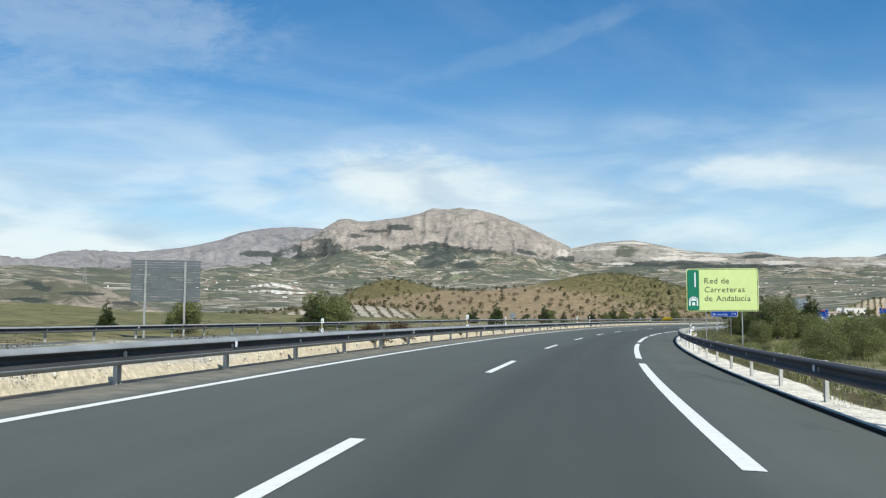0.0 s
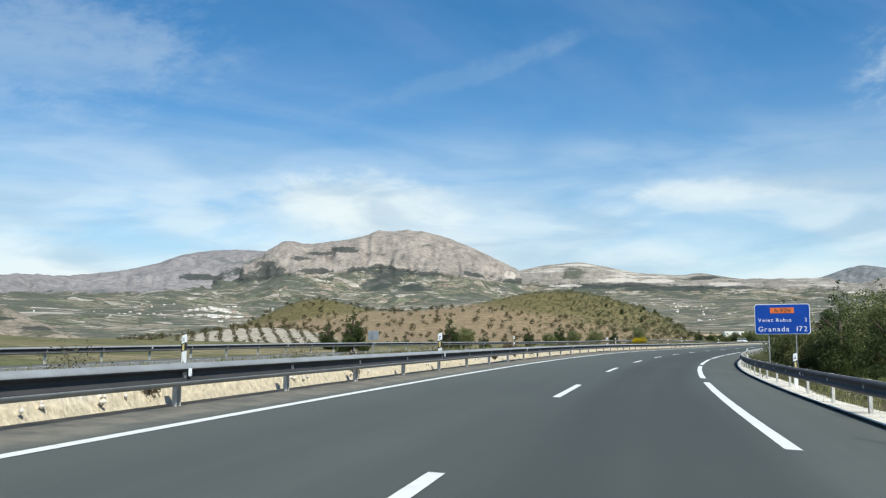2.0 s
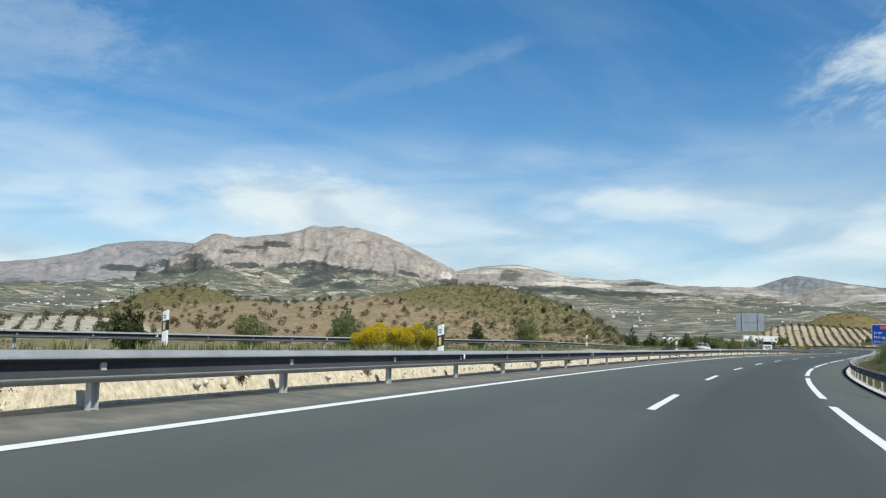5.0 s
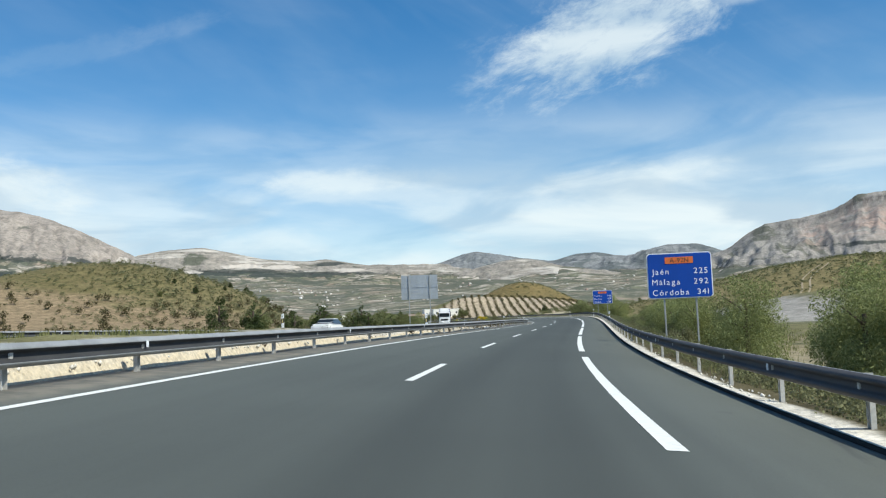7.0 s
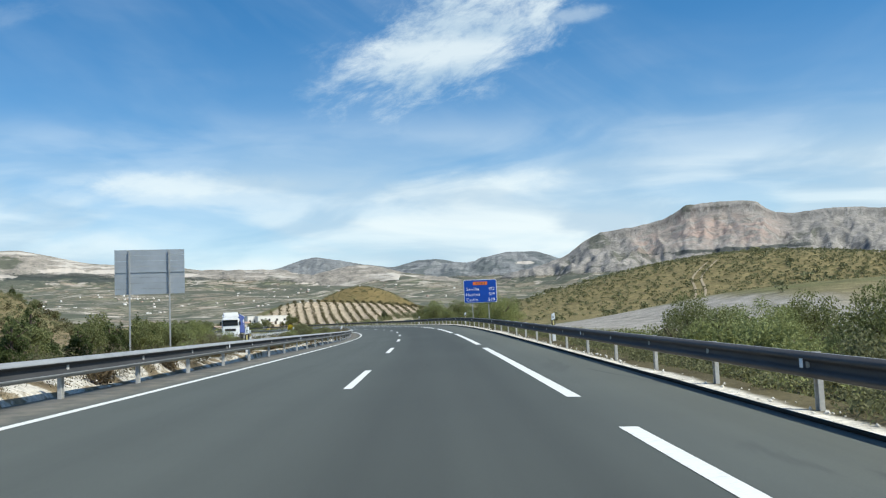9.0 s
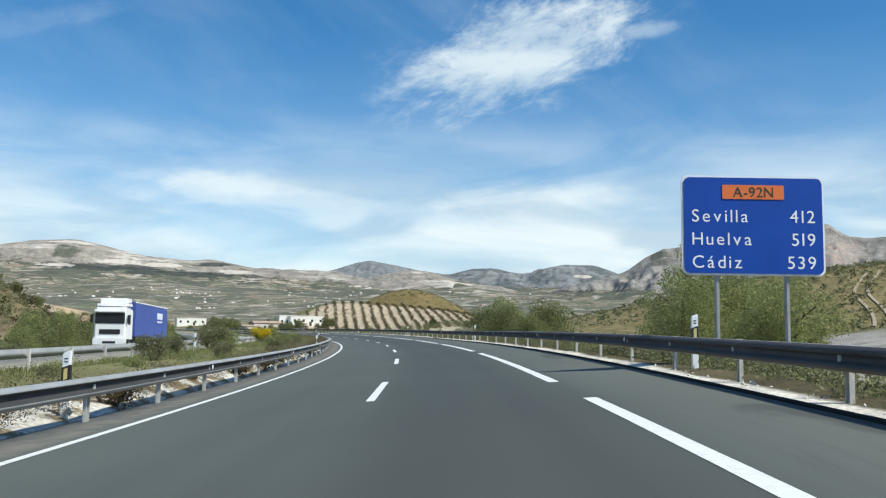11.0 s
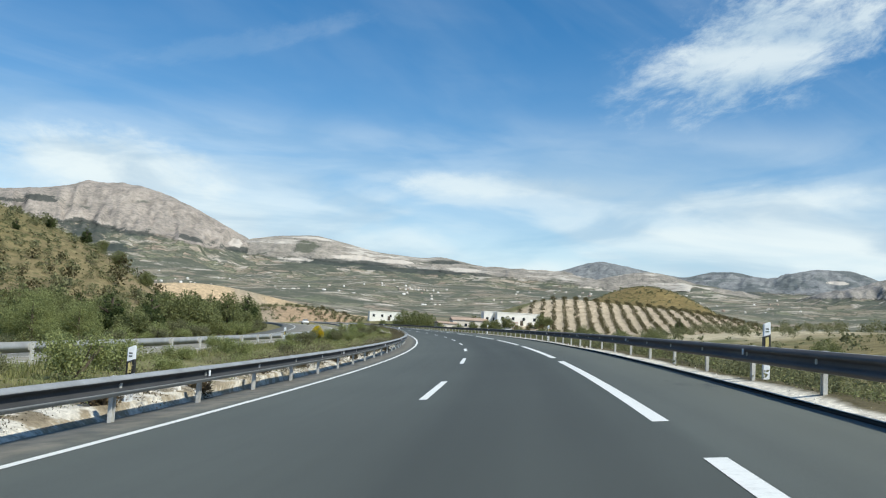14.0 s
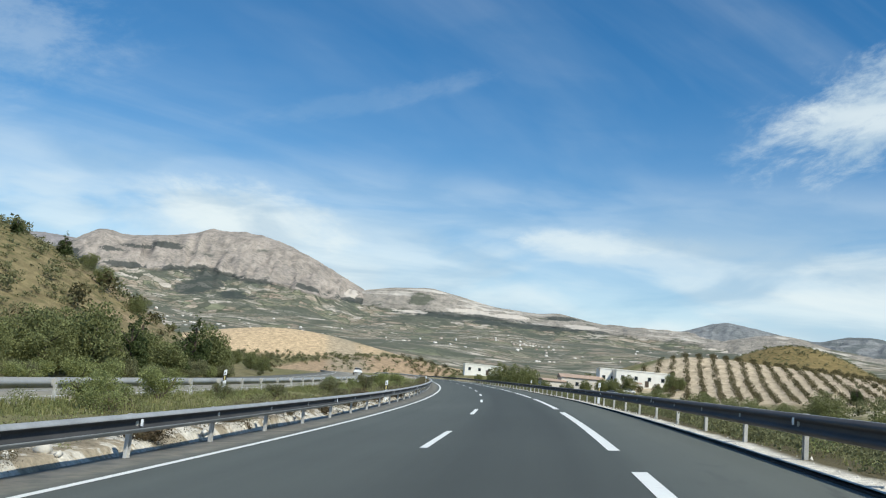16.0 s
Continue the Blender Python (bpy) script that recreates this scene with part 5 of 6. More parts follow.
    for s in np.arange(560, 652, 2.6):
        by_road(ROUND + PINES[:1], r, s, r.uniform(28, 37), r.uniform(0.9, 1.3))
        by_road(GREENS + BUSHES, r, s, r.uniform(25.8, 28.5), r.uniform(1.1, 1.8))
    for s in np.arange(652, 720, 5.0):
        by_road(ROUND + BUSHES, r, s, r.uniform(27, 42), r.uniform(0.5, 0.9))
    for s in np.arange(150, 300, 13.0):
        by_road(ROUND + PINES, r, s, r.uniform(28, 40), r.uniform(0.6, 0.95))
    for s, u, k in ((69, 33, 0.72), (73, 35, 0.68), (66, 38, 0.5), (92, 32, 1.0), (97, 33, 1.15), (103, 34, 0.9)):
        by_road(PINES + ROUND, r, s, u, k)


    # farm trees
    for x, y, k in ((258, 818, 2.2), (262, 812, 2.4), (267, 816, 2.1), (296, 812, 1.4), (292, 812, 1.5), (286, 812, 1.2), (280, 812, 1.2), (272, 812, 1.4), (301, 812, 1.3), (311, 811, 0.5), (315, 809, 1.3), (258, 836, 1.3), (318, 809, 1.1), (312, 807, 0.7), (250, 880, 1.0), (262, 884, 1.1), (284, 900, 1.0)):
        plant(ROUND, r, x, y, k)
    plant(PINES[:1], r, 353, 762, 1.4)
    for s, u, k in ((531, -12.0, 0.45), (566, -16.0, 0.5)):
        by_road(GREENS + ROUND[:1], r, s, u, k)
    # bushes on the near flank of the hill
    for x, y, k in ((148, 683, 1.0), (151, 690, 0.9), (156, 682, 0.9), (163, 680, 1.0), (140, 680, 0.8), (120, 650, 0.9), (112, 660, 0.7), (130, 640, 0.8), (104, 640, 0.6), (135, 665, 0.6)):
        plant(ROUND + PINES, r, x, y, k)
    # dark shrubs that grow through the median rail, and a clump further on
    for s, k in ((29, 1.5), (30.2, 1.3), (33.5, 1.5), (34.6, 1.2), (112, 1.4), (116.5, 1.3), (234.7, 1.5), (245.7, 1.3)):
        by_road(DRIES, r, s, 4.98, k, 0.2)
    for s in np.arange(296, 690, 5.3):
        by_road(DRIES, r, s + r.uniform(-2, 2), r.uniform(4.95, 5.3), r.uniform(0.8, 1.4), 0.2)
    for s, k in ((552.6, 0.9), (554.6, 1.0), (557.6, 0.9), (561.6, 1.0), (570.6, 0.9)):
        by_road(GREENS + BUSHES, r, s, 10.0, k, 0.12)


planting()


def clump_field(name, label, category, spots, leaf, seed, size=(1.6, 2.4), leaves=46, blade=0.55, tall=0.8):
    """Many small trees or tufts joined into one piece."""
    r = np.random.RandomState(seed)
    V, F, n = [], [], 0
    for x, y, z in spots:
        k = r.uniform(*size)
        blobs = [(x + r.uniform(-.25, .25) * k, y + r.uniform(-.25, .25) * k, z + k * tall * r.uniform(0.45, 0.75), k * 0.5, k * 0.5, k * tall * 0.45) for _ in range(3)]
        v, f = leaf_cloud(r, blobs, leaves, blade * k / 2, spread=0.4)
        V.append(v)
        F.append(f + n)
        n += len(v)
    thing(name, Matrix(), label, category, kind="stuff", data=mesh_from(name, np.concatenate(V), np.concatenate(F), leaf))


def groves():
    r = np.random.RandomState(9)

    def put(pts):
        p = np.array(pts)
        return np.c_[p, ground_z(p[:, 0], p[:, 1])]

    # young trees in lines over the orange hill
    pts = []
    for i in range(-30, 26):
        for j in range(0, 26):
            x, y = -7 + i * 8.0 + (j % 2) * 4 + r.normal(0, 1.6), 525 + j * 8.0 + r.normal(0, 1.6)
            h = math.exp(-((x + 7) / 180) ** 2 - ((y - 640) / 133) ** 2)
            if h > 0.34 and r.rand() < 0.50 and math.hypot(x - 88, y - 706) > 74:
                pts.append((x, y))
    p = put(pts)
    s, u = road_coords(p[:, 0], p[:, 1])
    far = np.c_[235 + r.uniform(-80, 80, 260), 1095 + r.uniform(-66, 66, 260)]
    p = np.concatenate([p, put(far[np.hypot((far[:, 0] - 235) / 80, (far[:, 1] - 1095) / 66) < 1])])
    s, u = road_coords(p[:, 0], p[:, 1])
    clump_field("olive_grove", "young dark trees in lines on orange soil", "trees", p[np.abs(u) > 40], LEAF_ROW, 1, (1.5, 3.8), 90, 0.34, 0.95)
    # straight rows on the pale hillside
    pts = []
    for i in range(-13, 14):
        for j in range(70):
            x, y = 360 + i * 5.5 + (j - 35) * 0.78 + r.normal(0, 0.3), 742 + j * 2.0 + r.normal(0, 0.5)
            if math.hypot((x - 358) / 56, (y - 814) / 56) < 1:
                pts.append((x, y))
    for i in range(-8, 9):
        for j in range(36):
            x, y = -76 + i * 6.4 - (j - 18) * 0.9 + r.normal(0, 0.3), 420 + j * 3.4 + r.normal(0, 0.5)
            if math.hypot((x + 76) / 38, (y - 490) / 44) < 1:
                pts.append((x, y))
    for i in range(-7, 8):
        for j in range(20):
            x, y = 402 + i * 6.4 + (j - 10) * 1.2 + r.normal(0, 0.3), 686 + j * 3.4 + r.normal(0, 0.5)
            if math.hypot((x - 402) / 46, (y - 718) / 33) < 1:
                pts.append((x, y))
    clump_field("almond_rows", "rows of small trees on a pale hillside", "trees", put(pts), LEAF_ROW, 2, (1.6, 2.4), 60, 0.32)
    pts = []
    for i in range(-8, 9):
        for j in range(22):
            x, y = 332 + i * 7.0 + (j - 11) * 1.4 + r.normal(0, 0.5), 588 + j * 5.0 + r.normal(0, 0.8)
            if math.hypot((x - 332) / 54, (y - 640) / 52) < 1 and r.rand() < 0.42:
                pts.append((x, y))
    clump_field("orchard", "grey-green orchard trees on pale stubble", "trees", put(pts), LEAF_OLIVE, 19, (1.8, 3.4), 260, 0.18, 0.95)
    pts = [(r.uniform(85, 165), r.uniform(600, 690)) for _ in range(120)] + [(160 + r.normal(0, 46), 1146 + r.normal(0, 9)) for _ in range(420)] + [(262 + r.uniform(-60, 60), 1110 + r.normal(0, 22)) for _ in range(200)]
    tufts = put([(r.uniform(60, 182), r.uniform(560, 690)) for _ in range(900)])
    s, u = road_coords(tufts[:, 0], tufts[:, 1])
    clump_field("scrub", "pale green tufts and shrubs on the near hill", "scrub", tufts[u > 31], LEAF_OLIVE, 29, (0.8, 2.3), 110, 0.20, 0.7)
    clump_field("scrub", "dark shrubs below the straw field", "scrub", put(pts), LEAF_OLIVE, 23, (1.4, 3.6), 60, 0.36, 0.8)
    # loose scrub
    pts = []
    while len(pts) < 2600:
        x, y = r.uniform(-200, 520), r.uniform(250, 1150)
        pts.append((x, y))
    p = put(pts)
    s, u = road_coords(p[:, 0], p[:, 1])
    bare = np.exp(-((p[:, 0] + 7) / 180) ** 2 - ((p[:, 1] - 640) / 133) ** 2) > 0.34
    rows = np.hypot((p[:, 0] - 360) / 58, (p[:, 1] - 812) / 62) < 1.0
    ok = ((u > 40) | (u < -50)) & ~bare & ~rows
    clump_field("scrub", "scattered low grey-green scrub on the slopes", "scrub", p[ok], LEAF_OLIVE, 3, (0.7, 2.4), 40)
    pts = [(kx + r.normal(0, w), ky + r.normal(0, w)) for kx, ky, w in ((-83, 715, 32), (88, 704, 34), (441, 962, 30), (126, 660, 26), (325, 528, 40), (300, 500, 34), (350, 465, 42), (330, 440, 40), (390, 400, 50), (300, 420, 30)) for _ in range(900)]
    p = put(pts)
    s, u = road_coords(p[:, 0], p[:, 1])
    clump_field("scrub", "dense low scrub on the knolls", "scrub", p[(u > 30) | (u < -52)], LEAF_OLIVE, 4, (0.7, 1.7), 16, tall=0.5)


def verge_shrubs():
    """Small shrubs too many to count: behind both rails."""
    r = np.random.RandomState(77)

    def spots(s0, s1, u0, u1, count, dz):
        s, u = r.uniform(s0, s1, count), r.uniform(u0, u1, count)
        P = on_road(s, u)
        P[:, 2] += dz - (np.maximum(np.abs(u) - 6, 0) * 0.12 if u1 < 0 else 0)
        return P

    right = np.concatenate([spots(110, 700, -8.4, -6.35, 2300, -0.14), spots(0, 110, -9.5, -7.6, 90, -0.15)])
    clump_field("verge_shrubs", "low dark green shrubs behind the shoulder rail", "shrubs", right, LEAF_OLIVE, 5, (0.5, 1.0), 150, 0.13, 0.75)
    clump_field("verge_shrubs", "low bright green shrubs behind the shoulder rail", "shrubs", spots(160, 700, -8.8, -6.8, 380, -0.12), LEAF_BRIGHT, 6, (0.4, 0.9), 150, 0.12, 0.75)
    clump_field("median_shrubs", "dry brown shrubs along the median rail", "shrubs", np.concatenate([spots(290, 690, 4.78, 5.1, 330, 0.0), spots(318, 690, 5.0, 5.7, 330, 0.10), spots(8, 318, 4.78, 5.4, 80, 0.08)]), LEAF_TWIG, 7, (0.4, 0.95), 420, 0.07, 0.9)
    clump_field("median_shrubs", "light green grass clumps in the median", "shrubs", spots(322, 690, 5.2, 11.4, 1700, 0.06), LEAF_BRIGHT, 18, (0.25, 0.6), 110, 0.11, 0.7)
    clump_field("median_shrubs", "green weeds and shrubs in the median", "shrubs", np.concatenate([spots(322, 690, 5.2, 11.4, 500, 0.1), spots(310, 690, 5.0, 6.2, 450, 0.12)]), LEAF_GREEN, 8, (0.3, 0.75), 150, 0.11, 0.8)


def stones():
    """Broken pale stones on the cut bank and the verge."""
    r = np.random.RandomState(88)
    V, F, n = [], [], 0
    base = np.array([(1, 0, 0), (-1, 0, 0), (0, 1, 0), (0, -1, 0), (0, 0, 1), (0, 0, -1)], float)
    tri = np.array([(0, 2, 4), (2, 1, 4), (1, 3, 4), (3, 0, 4), (2, 0, 5), (1, 2, 5), (3, 1, 5), (0, 3, 5)])
    for s0, s1, u0, u1, count, lo, hi, dz in ((0, 320, 4.75, 5.3, 1500, 0.02, 0.055, -0.05), (320, 690, 4.75, 5.6, 500, 0.03, 0.11, 0.02), (0, 690, -6.15, -5.78, 2600, 0.012, 0.04, 0.03)):
        s, u = r.uniform(s0, s1, count), r.uniform(u0, u1, count)
        P = on_road(s, u)
        if u0 > 0:
            P[:, 2] += np.interp(u, [4.6, 4.78, 5.15, 5.6, 7], [0.05, 0.2, 0.36, 0.36, 0.36] if s1 < 330 else [0.02, 0.12, 0.2, 0.2, 0.2])
        P[:, 2] += dz
        for p in P:
            k = r.uniform(lo, hi) * r.uniform(0.6, 1.2, (1, 3))
            q = base * r.uniform(0.7, 1.3, (6, 1)) + r.normal(0, 0.16, (6, 3))
            a = r.uniform(0, 6.28)
            q = q * k @ np.array(((math.cos(a), -math.sin(a), 0), (math.sin(a), math.cos(a), 0), (0, 0, 1)))
            V.append(q + p)
            F.append(tri + n)
            n += 6
    thing("stones", Matrix(), "broken pale stones along the banks", "stones", kind="stuff", data=mesh_from("stones", np.concatenate(V), np.concatenate(F), STONE))


STONE = plain("pale_stone", (0.66, 0.63, 0.57), 0.95, 0, 1.5, 0.25, 14, 0.5, 0.1)
groves()
verge_shrubs()
stones()


def grass():
    r = np.random.RandomState(12)
    V, F, n = [], [], 0
    bands = ((-10.5, -6.5, 7000, 0.16, 0.0), (5.2, 12.0, 22000, 0.13, 0.25), (-24, -10.5, 6000, 0.3, -0.4))
    for u0, u1, count, tall, dz in bands:
        s, u = r.uniform(0, 690, count), r.uniform(u0, u1, count)
        if u0 > 0:
            s = np.where((s < 320) & (r.rand(count) < 0.65), s + 330, s)
            u = np.where(u < 6.2, u + 0.8, u)
        P = on_road(s, u)
        if u0 < 0:
            P[:, 2] = np.where(u > -10.5, P[:, 2] - 0.08 - (np.abs(u) - 6) * 0.12, ground_z(P[:, 0], P[:, 1]))
        else:
            P[:, 2] += np.where(s < 280, 0.26, 0.08)
        for x, y, z in P:
            k = 9
            a, l = r.uniform(0, 6.28, k), tall * r.uniform(0.5, 1.6, k)
            lean = np.stack([np.cos(a), np.sin(a)], -1) * (l * r.uniform(0.2, 0.7, k))[:, None]
            c = np.array((x, y)) + r.normal(0, tall * 0.6, (k, 2))
            w = np.stack([-np.sin(a), np.cos(a)], -1) * 0.022
            b = np.c_[c - w, np.full(k, z - 0.05)], np.c_[c + w, np.full(k, z - 0.05)], np.c_[c + lean, z + l]
            V.append(np.stack(b, 1).reshape(-1, 3))
            F.append(np.arange(k * 3).reshape(-1, 3) + n)
            n += k * 3
    me = mesh_from("grass", np.concatenate(V), np.concatenate(F), GRASS)
    thing("grass", Matrix(), "dry and green grass tufts on the verges", "grass", kind="stuff", data=me)


grass()

# ---- farm and village ----
GLASS = plain("dark_window", (0.03, 0.035, 0.04), 0.2, 0, 2, 0.2, 20, 0.0)


def house(x, y, w, d, h, yaw, roof, label, windows=4, wall=PLASTER):
    z = float(ground_z(np.array([x]), np.array([y]))[0])
    ob = thing("house", pose(x, y, z, 0, 0, yaw), label, "house", "white houses of the farm")
    bm = bmesh.new()
    box_bm(bm, (w, d, h + 2), (0, 0, h / 2 - 1), 0.05)
    part("wall", bm, ob, wall)
    bm = bmesh.new()
    if roof:
        rise = roof
        pts = [(-w / 2 - .4, -d / 2 - .4, h), (w / 2 + .4, -d / 2 - .4, h), (w / 2 + .4, d / 2 + .4, h), (-w / 2 - .4, d / 2 + .4, h), (-w / 2 - .4, 0, h + rise), (w / 2 + .4, 0, h + rise)]
        v = [bm.verts.new(p) for p in pts]
        for f in ((0, 1, 5, 4), (2, 3, 4, 5), (0, 4, 3), (1, 2, 5), (3, 2, 1, 0)):
            bm.faces.new([v[i] for i in f])
        part("roof", bm, ob, TILE, "brown tiled roof")
    else:
        box_bm(bm, (w + 0.3, d + 0.3, 0.35), (0, 0, h + 0.17), 0.04)
        part("parapet", bm, ob, wall)
    for k in range(windows):
        bm = bmesh.new()
        box_bm(bm, (1.1, 0.2, 1.3), (-w / 2 + w * (k + 0.5) / windows, -d / 2 - 0.02, h * 0.55), 0.02)
        part("window", bm, ob, GLASS)
    bm = bmesh.new()
    box_bm(bm, (1.3, 0.2, 2.1), (w * 0.08, -d / 2 - 0.02, 1.05), 0.02)
    part("door", bm, ob, BARK)
    return ob


house(309, 824, 18.5, 10, 5.0, -8, 0, "long white flat-roofed farm building", 4)
house(300.5, 831, 9, 8, 6.4, -8, 0, "white two-storey farm block with a flat roof", 3)
house(289, 829, 15, 9, 4.6, -6, 1.3, "long house with a pale brown tiled roof", 4, CREAM)
house(278, 826, 8, 8, 4.6, 6, 0.9, "small cream house with a tiled roof", 2, CREAM)
house(268, 908, 17, 9, 4.0, -5, 0, "long low white farm shed", 4)


def canopy(x, y, w, yaw):
    """A lean-to of tiles before the white building."""
    z = float(ground_z(np.array([x]), np.array([y]))[0])
    ob = thing("canopy", pose(x, y, z, 0, 0, yaw), "pink-brown tiled lean-to on white posts", "canopy")
    bm = bmesh.new()
    box_bm(bm, (w, 2.4, 0.14), (0, 0, 2.5), 0.02, Matrix.Rotation(radians(14), 4, "X"))
    part("roof", bm, ob, TILE)
    for px in (-w / 2 + 0.2, 0.0, w / 2 - 0.2):
        bm = bmesh.new()
        box_bm(bm, (0.22, 0.22, 3.2), (px, -1.0, 0.7), 0.02)
        part("post", bm, ob, PLASTER)


canopy(304.5, 817.5, 6.0, -8)


def far_plaster():
    m, t, b = material("far_plaster", 0.9, spec=0.1)
    geo = t.nodes.new("ShaderNodeNewGeometry")
    c = ramp(t, geo.outputs["Random Per Island"], [(0.0, (0.34, 0.26, 0.21)), (0.3, (0.44, 0.39, 0.34)), (0.6, (0.60, 0.57, 0.52)), (1.0, (0.74, 0.72, 0.68))])
    wire(t, blend(t, 1.0, c, ramp(t, noise_tex(t, geo.outputs["Position"], 0.25, 4), [(0.3, 0.85), (0.7, 1.1)]), "MULTIPLY"), b.inputs["Base Color"])
    return m


FAR_WALL = far_plaster()


def village():
    """White specks of far villages: plain houses with roofs, joined."""
    r = np.random.RandomState(31)
    spots = []
    for yaw, dist, n, wa, wr in ((11.0, 2450, 50, 2.2, 140), (-13.5, 3000, 30, 1.2, 90), (-30, 2900, 80, 9, 500), (-20, 2800, 100, 10, 600), (-6, 2700, 90, 9, 450), (4, 2500, 110, 8, 380), (22, 2500, 70, 4, 260)):
        a, q = np.radians(yaw + r.normal(0, wa * 0.5, n)), dist + r.normal(0, wr, n)
        q = np.clip(q, 2300, 3700)
        spots += list(zip(100 - np.sin(a) * q, 260 + np.cos(a) * q))
    far = len(spots)
    for k in range(260):
        a, q = np.radians(16.6 + r.normal(0, 0.9)), 2420 + r.normal(0, 130)
        spots.append((100 - np.sin(a) * q, 260 + np.cos(a) * q))
    p = np.array(spots)
    z = ground_z(p[:, 0], p[:, 1])
    V, F, n = [], [], 0
    for (x, y), h in zip(p, z):
        w, d, k, a = r.uniform(3.2, 8), r.uniform(3, 5.5), r.uniform(0.5, 1.3), r.normal(0.3, 0.5)
        if n >= far * 12:
            w, d, k = w * 1.9, d * 1.6, k * 2.2
        c, s = math.cos(a), math.sin(a)
        for zz, f in ((-3, 1), (k, 1), (k + 0.7, 0)):
            for px, py in ((-w, -d), (w, -d), (w, d), (-w, d)):
                px, py = px / 2, py / 2 * f
                V.append((x + px * c - py * s, y + px * s + py * c, h + zz))
        for b in (0, 4):
            for i in range(4):
                j = (i + 1) % 4
                F.append((n + b + i, n + b + j, n + b + 4 + j, n + b + 4 + i))
        n += 12
    thing("village", Matrix(), "far white houses scattered over the valley", "village", kind="stuff", data=mesh_from("village", V, F, FAR_WALL))


village()

# ---- vehicles on the opposite road ----
TRUCK_WHITE = plain("truck_white", (0.84, 0.84, 0.83), 0.35, 0, 1.0, 0.08, 30, 0.0)
TARP = plain("truck_tarpaulin", (0.055, 0.095, 0.34), 0.6, 0, 0.8, 0.2, 12, 0.1)
RUBBER = plain("tyre_rubber", (0.02, 0.02, 0.02), 0.9, 0, 3, 0.3, 30, 0.1)
CAR_GLASS = plain("car_glass", (0.02, 0.025, 0.03), 0.08, 0, 2, 0.1, 20, 0.0)


def wheel(parent, x, y, r, w):
    bm = bmesh.new()
    tube_bm(bm, r, r, w, (x, y, r), 20, Matrix.Rotation(radians(90), 4, "Y"))
    ob = part("wheel", bm, parent, RUBBER)
    bm = bmesh.new()
    tube_bm(bm, r * 0.55, r * 0.5, w + 0.03, (x, y, r), 14, Matrix.Rotation(radians(90), 4, "Y"))
    part("rim", bm, ob, STEEL)


def truck(s, u):
    """Front towards -y."""
    x, y, z = on_road(s, u)
    ob = thing("truck", pose(x, y, z, 0, 0, yaw_at(s)), "white lorry cab with a dark blue trailer", "truck")
    bm = bmesh.new()
    box_bm(bm, (2.45, 2.2, 2.6), (0, 1.1, 2.1), 0.16)
    box_bm(bm, (2.4, 1.6, 0.7), (0, 1.35, 3.6), 0.25)
    part("cab", bm, ob, TRUCK_WHITE)
    for name, size, at, mat in (("windscreen", (2.2, 0.06, 0.82), (0, -0.02, 2.55), CAR_GLASS), ("grille", (1.55, 0.06, 0.36), (0, -0.02, 1.52), BLACK), ("grille", (1.0, 0.06, 0.22), (0, -0.11, 0.72), BLACK), ("bumper", (2.45, 0.24, 0.55), (0, 0.0, 0.78), TRUCK_WHITE), ("sun_visor", (2.2, 0.28, 0.10), (0, -0.08, 3.05), TRUCK_WHITE), ("deflector", (2.1, 1.2, 0.35), (0, 1.7, 3.95), TRUCK_WHITE),
                                ("side_window", (0.05, 0.9, 0.75), (1.22, 0.85, 2.45), CAR_GLASS), ("side_window", (0.05, 0.9, 0.75), (-1.22, 0.85, 2.45), CAR_GLASS),
                                ("headlight", (0.4, 0.05, 0.2), (0.9, -0.1, 0.78), SIGN_WHITE), ("headlight", (0.4, 0.05, 0.2), (-0.9, -0.1, 0.78), SIGN_WHITE),
                                ("mirror", (0.22, 0.15, 0.6), (1.38, 0.1, 2.5), BLACK), ("mirror", (0.22, 0.15, 0.6), (-1.38, 0.1, 2.5), BLACK),
                                ("chassis", (1.1, 15.0, 0.3), (0, 8.2, 0.95), BLACK), ("trailer", (2.5, 13.2, 2.75), (0, 9.4, 2.55), TARP)):
        bm = bmesh.new()
        box_bm(bm, size, at, 0.03)
        part(name, bm, ob, mat)
    for k in range(5):
        bm = bmesh.new()
        box_bm(bm, (0.02, 0.36, 0.55), (1.262, 11.6 + 0.48 * k, 3.05))
        part("lettering_bar", bm, ob, SIGN_WHITE)
    bm = bmesh.new()
    box_bm(bm, (0.02, 2.2, 0.12), (1.262, 12.6, 2.55))
    part("lettering_bar", bm, ob, SIGN_WHITE)
    bm = bmesh.new()
    box_bm(bm, (0.05, 13.2, 0.10), (1.255, 9.4, 3.90), 0.01)
    part("top_rail", bm, ob, TRUCK_WHITE)
    for yy in (1.3, 4.6, 11.8, 13.1, 14.4):
        for xx in (-1.05, 1.05):
            wheel(ob, xx, yy, 0.5, 0.34)


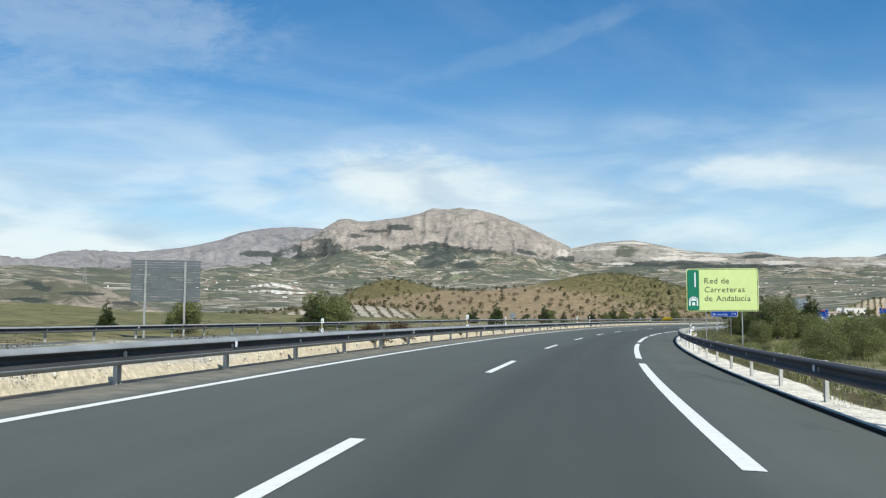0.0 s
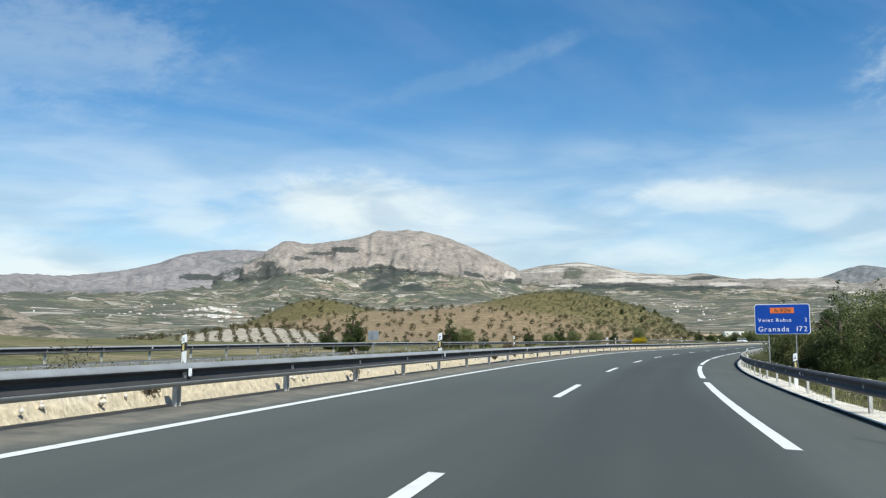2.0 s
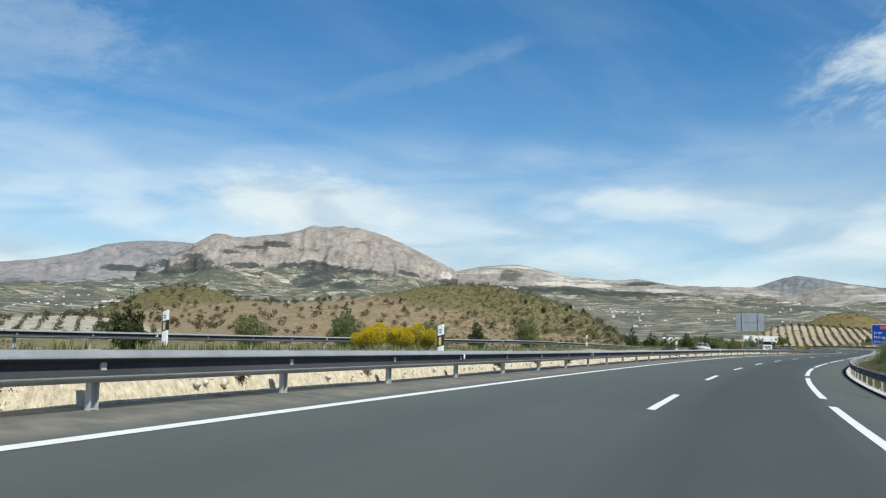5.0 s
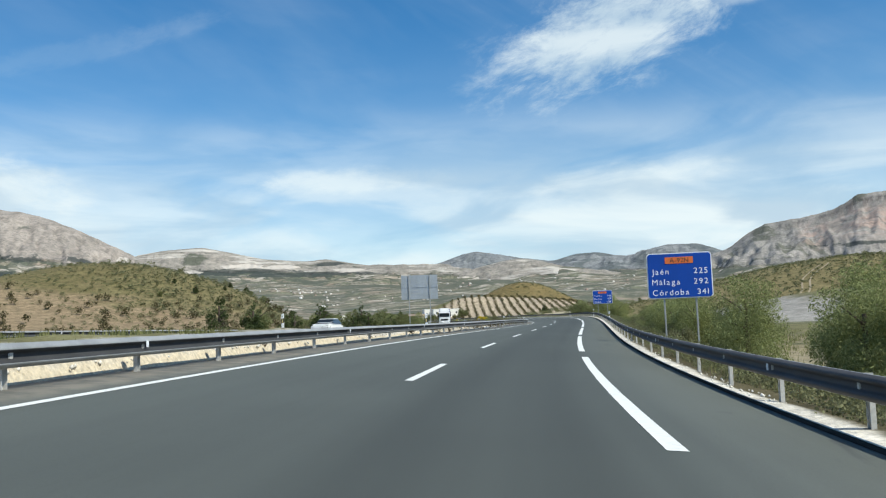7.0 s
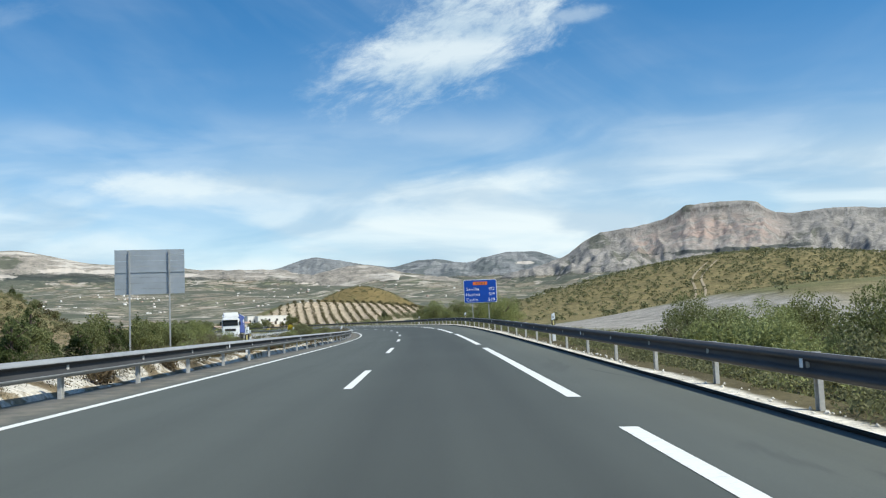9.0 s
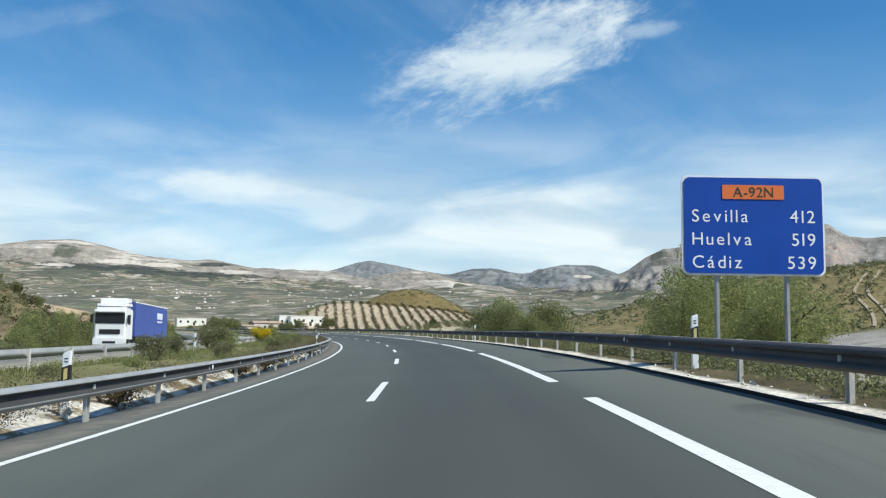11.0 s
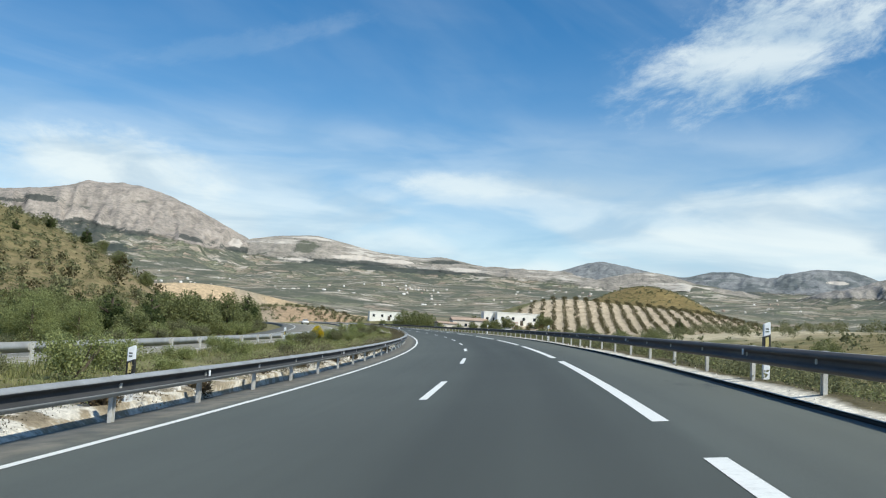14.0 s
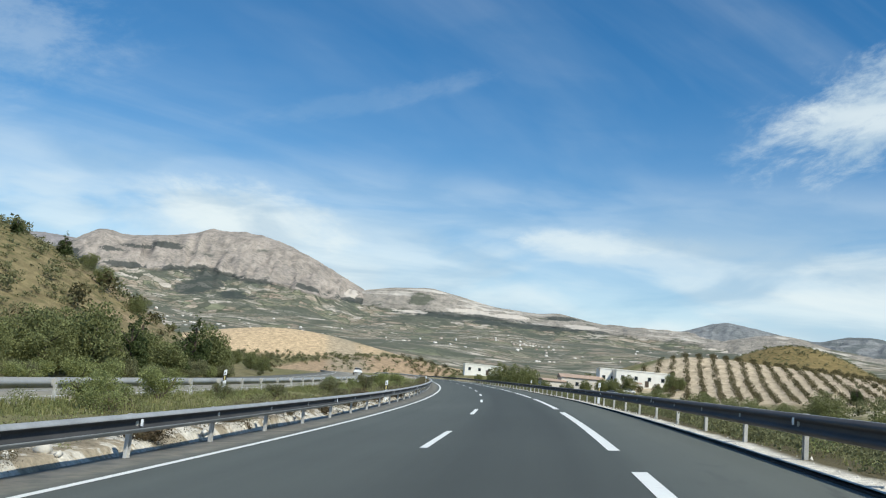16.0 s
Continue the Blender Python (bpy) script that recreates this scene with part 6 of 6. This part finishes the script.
def car(m, label, paint_coat=None):
    """Front towards -y."""
    coat = paint_coat or TRUCK_WHITE
    ob = thing("car", m, label, "car")
    bm = bmesh.new()
    box_bm(bm, (1.78, 4.3, 0.72), (0, 0, 0.66), 0.16)
    box_bm(bm, (1.5, 2.6, 0.3), (0, 0.4, 1.0), 0.1)
    part("body", bm, ob, coat)
    pts = ((-.8, -1.0, 1.0), (.8, -1.0, 1.0), (.8, 1.95, 1.0), (-.8, 1.95, 1.0), (-.62, -.25, 1.43), (.62, -.25, 1.43), (.62, 1.3, 1.43), (-.62, 1.3, 1.43))
    for name, f in (("windscreen", (0, 1, 5, 4)), ("side_window", (1, 2, 6, 5)), ("rear_window", (2, 3, 7, 6)), ("side_window", (3, 0, 4, 7))):
        bm = bmesh.new()
        bm.faces.new([bm.verts.new(pts[i]) for i in f])
        part(name, bm, ob, CAR_GLASS)
    bm = bmesh.new()
    box_bm(bm, (1.28, 1.62, 0.06), (0, 0.52, 1.45), 0.02)
    part("roof", bm, ob, coat)
    for xx in (-0.6, 0.6):
        bm = bmesh.new()
        box_bm(bm, (0.34, 0.06, 0.14), (xx, -2.14, 0.68), 0.02)
        part("headlight", bm, ob, SIGN_WHITE)
    bm = bmesh.new()
    box_bm(bm, (1.3, 0.06, 0.16), (0, -2.14, 0.45), 0.02)
    part("grille", bm, ob, BLACK)
    for yy in (-1.35, 1.35):
        for xx in (-0.82, 0.82):
            wheel(ob, xx, yy, 0.31, 0.2)


truck(451.0, 21.0)

def on_lane(s, u):
    x, y, z = on_road(s, u)
    return pose(x, y, z, 0, 0, yaw_at(s))


SILVER = plain("silver_paint", (0.52, 0.53, 0.54), 0.3, 0.4, 1.0, 0.06, 30, 0.0)
car(on_lane(321.0, 18.6), "white hatchback car on the opposite road")
car(on_lane(745.0, 16.0), "small white car far along the road")
for x, y, turn, coat, label in ((283.5, 811.5, 70, TRUCK_WHITE, "white car parked before the farm"), (289.5, 810.5, 80, SILVER, "silver car parked before the farm"), (294.5, 808.5, 65, SILVER, "silver car parked under the farm trees"), (300.5, 809.5, 75, TRUCK_WHITE, "white car parked beside the lean-to")):
    car(pose(x, y, float(ground_z(np.array([x]), np.array([y]))[0]), 0, 0, turn), label, coat)
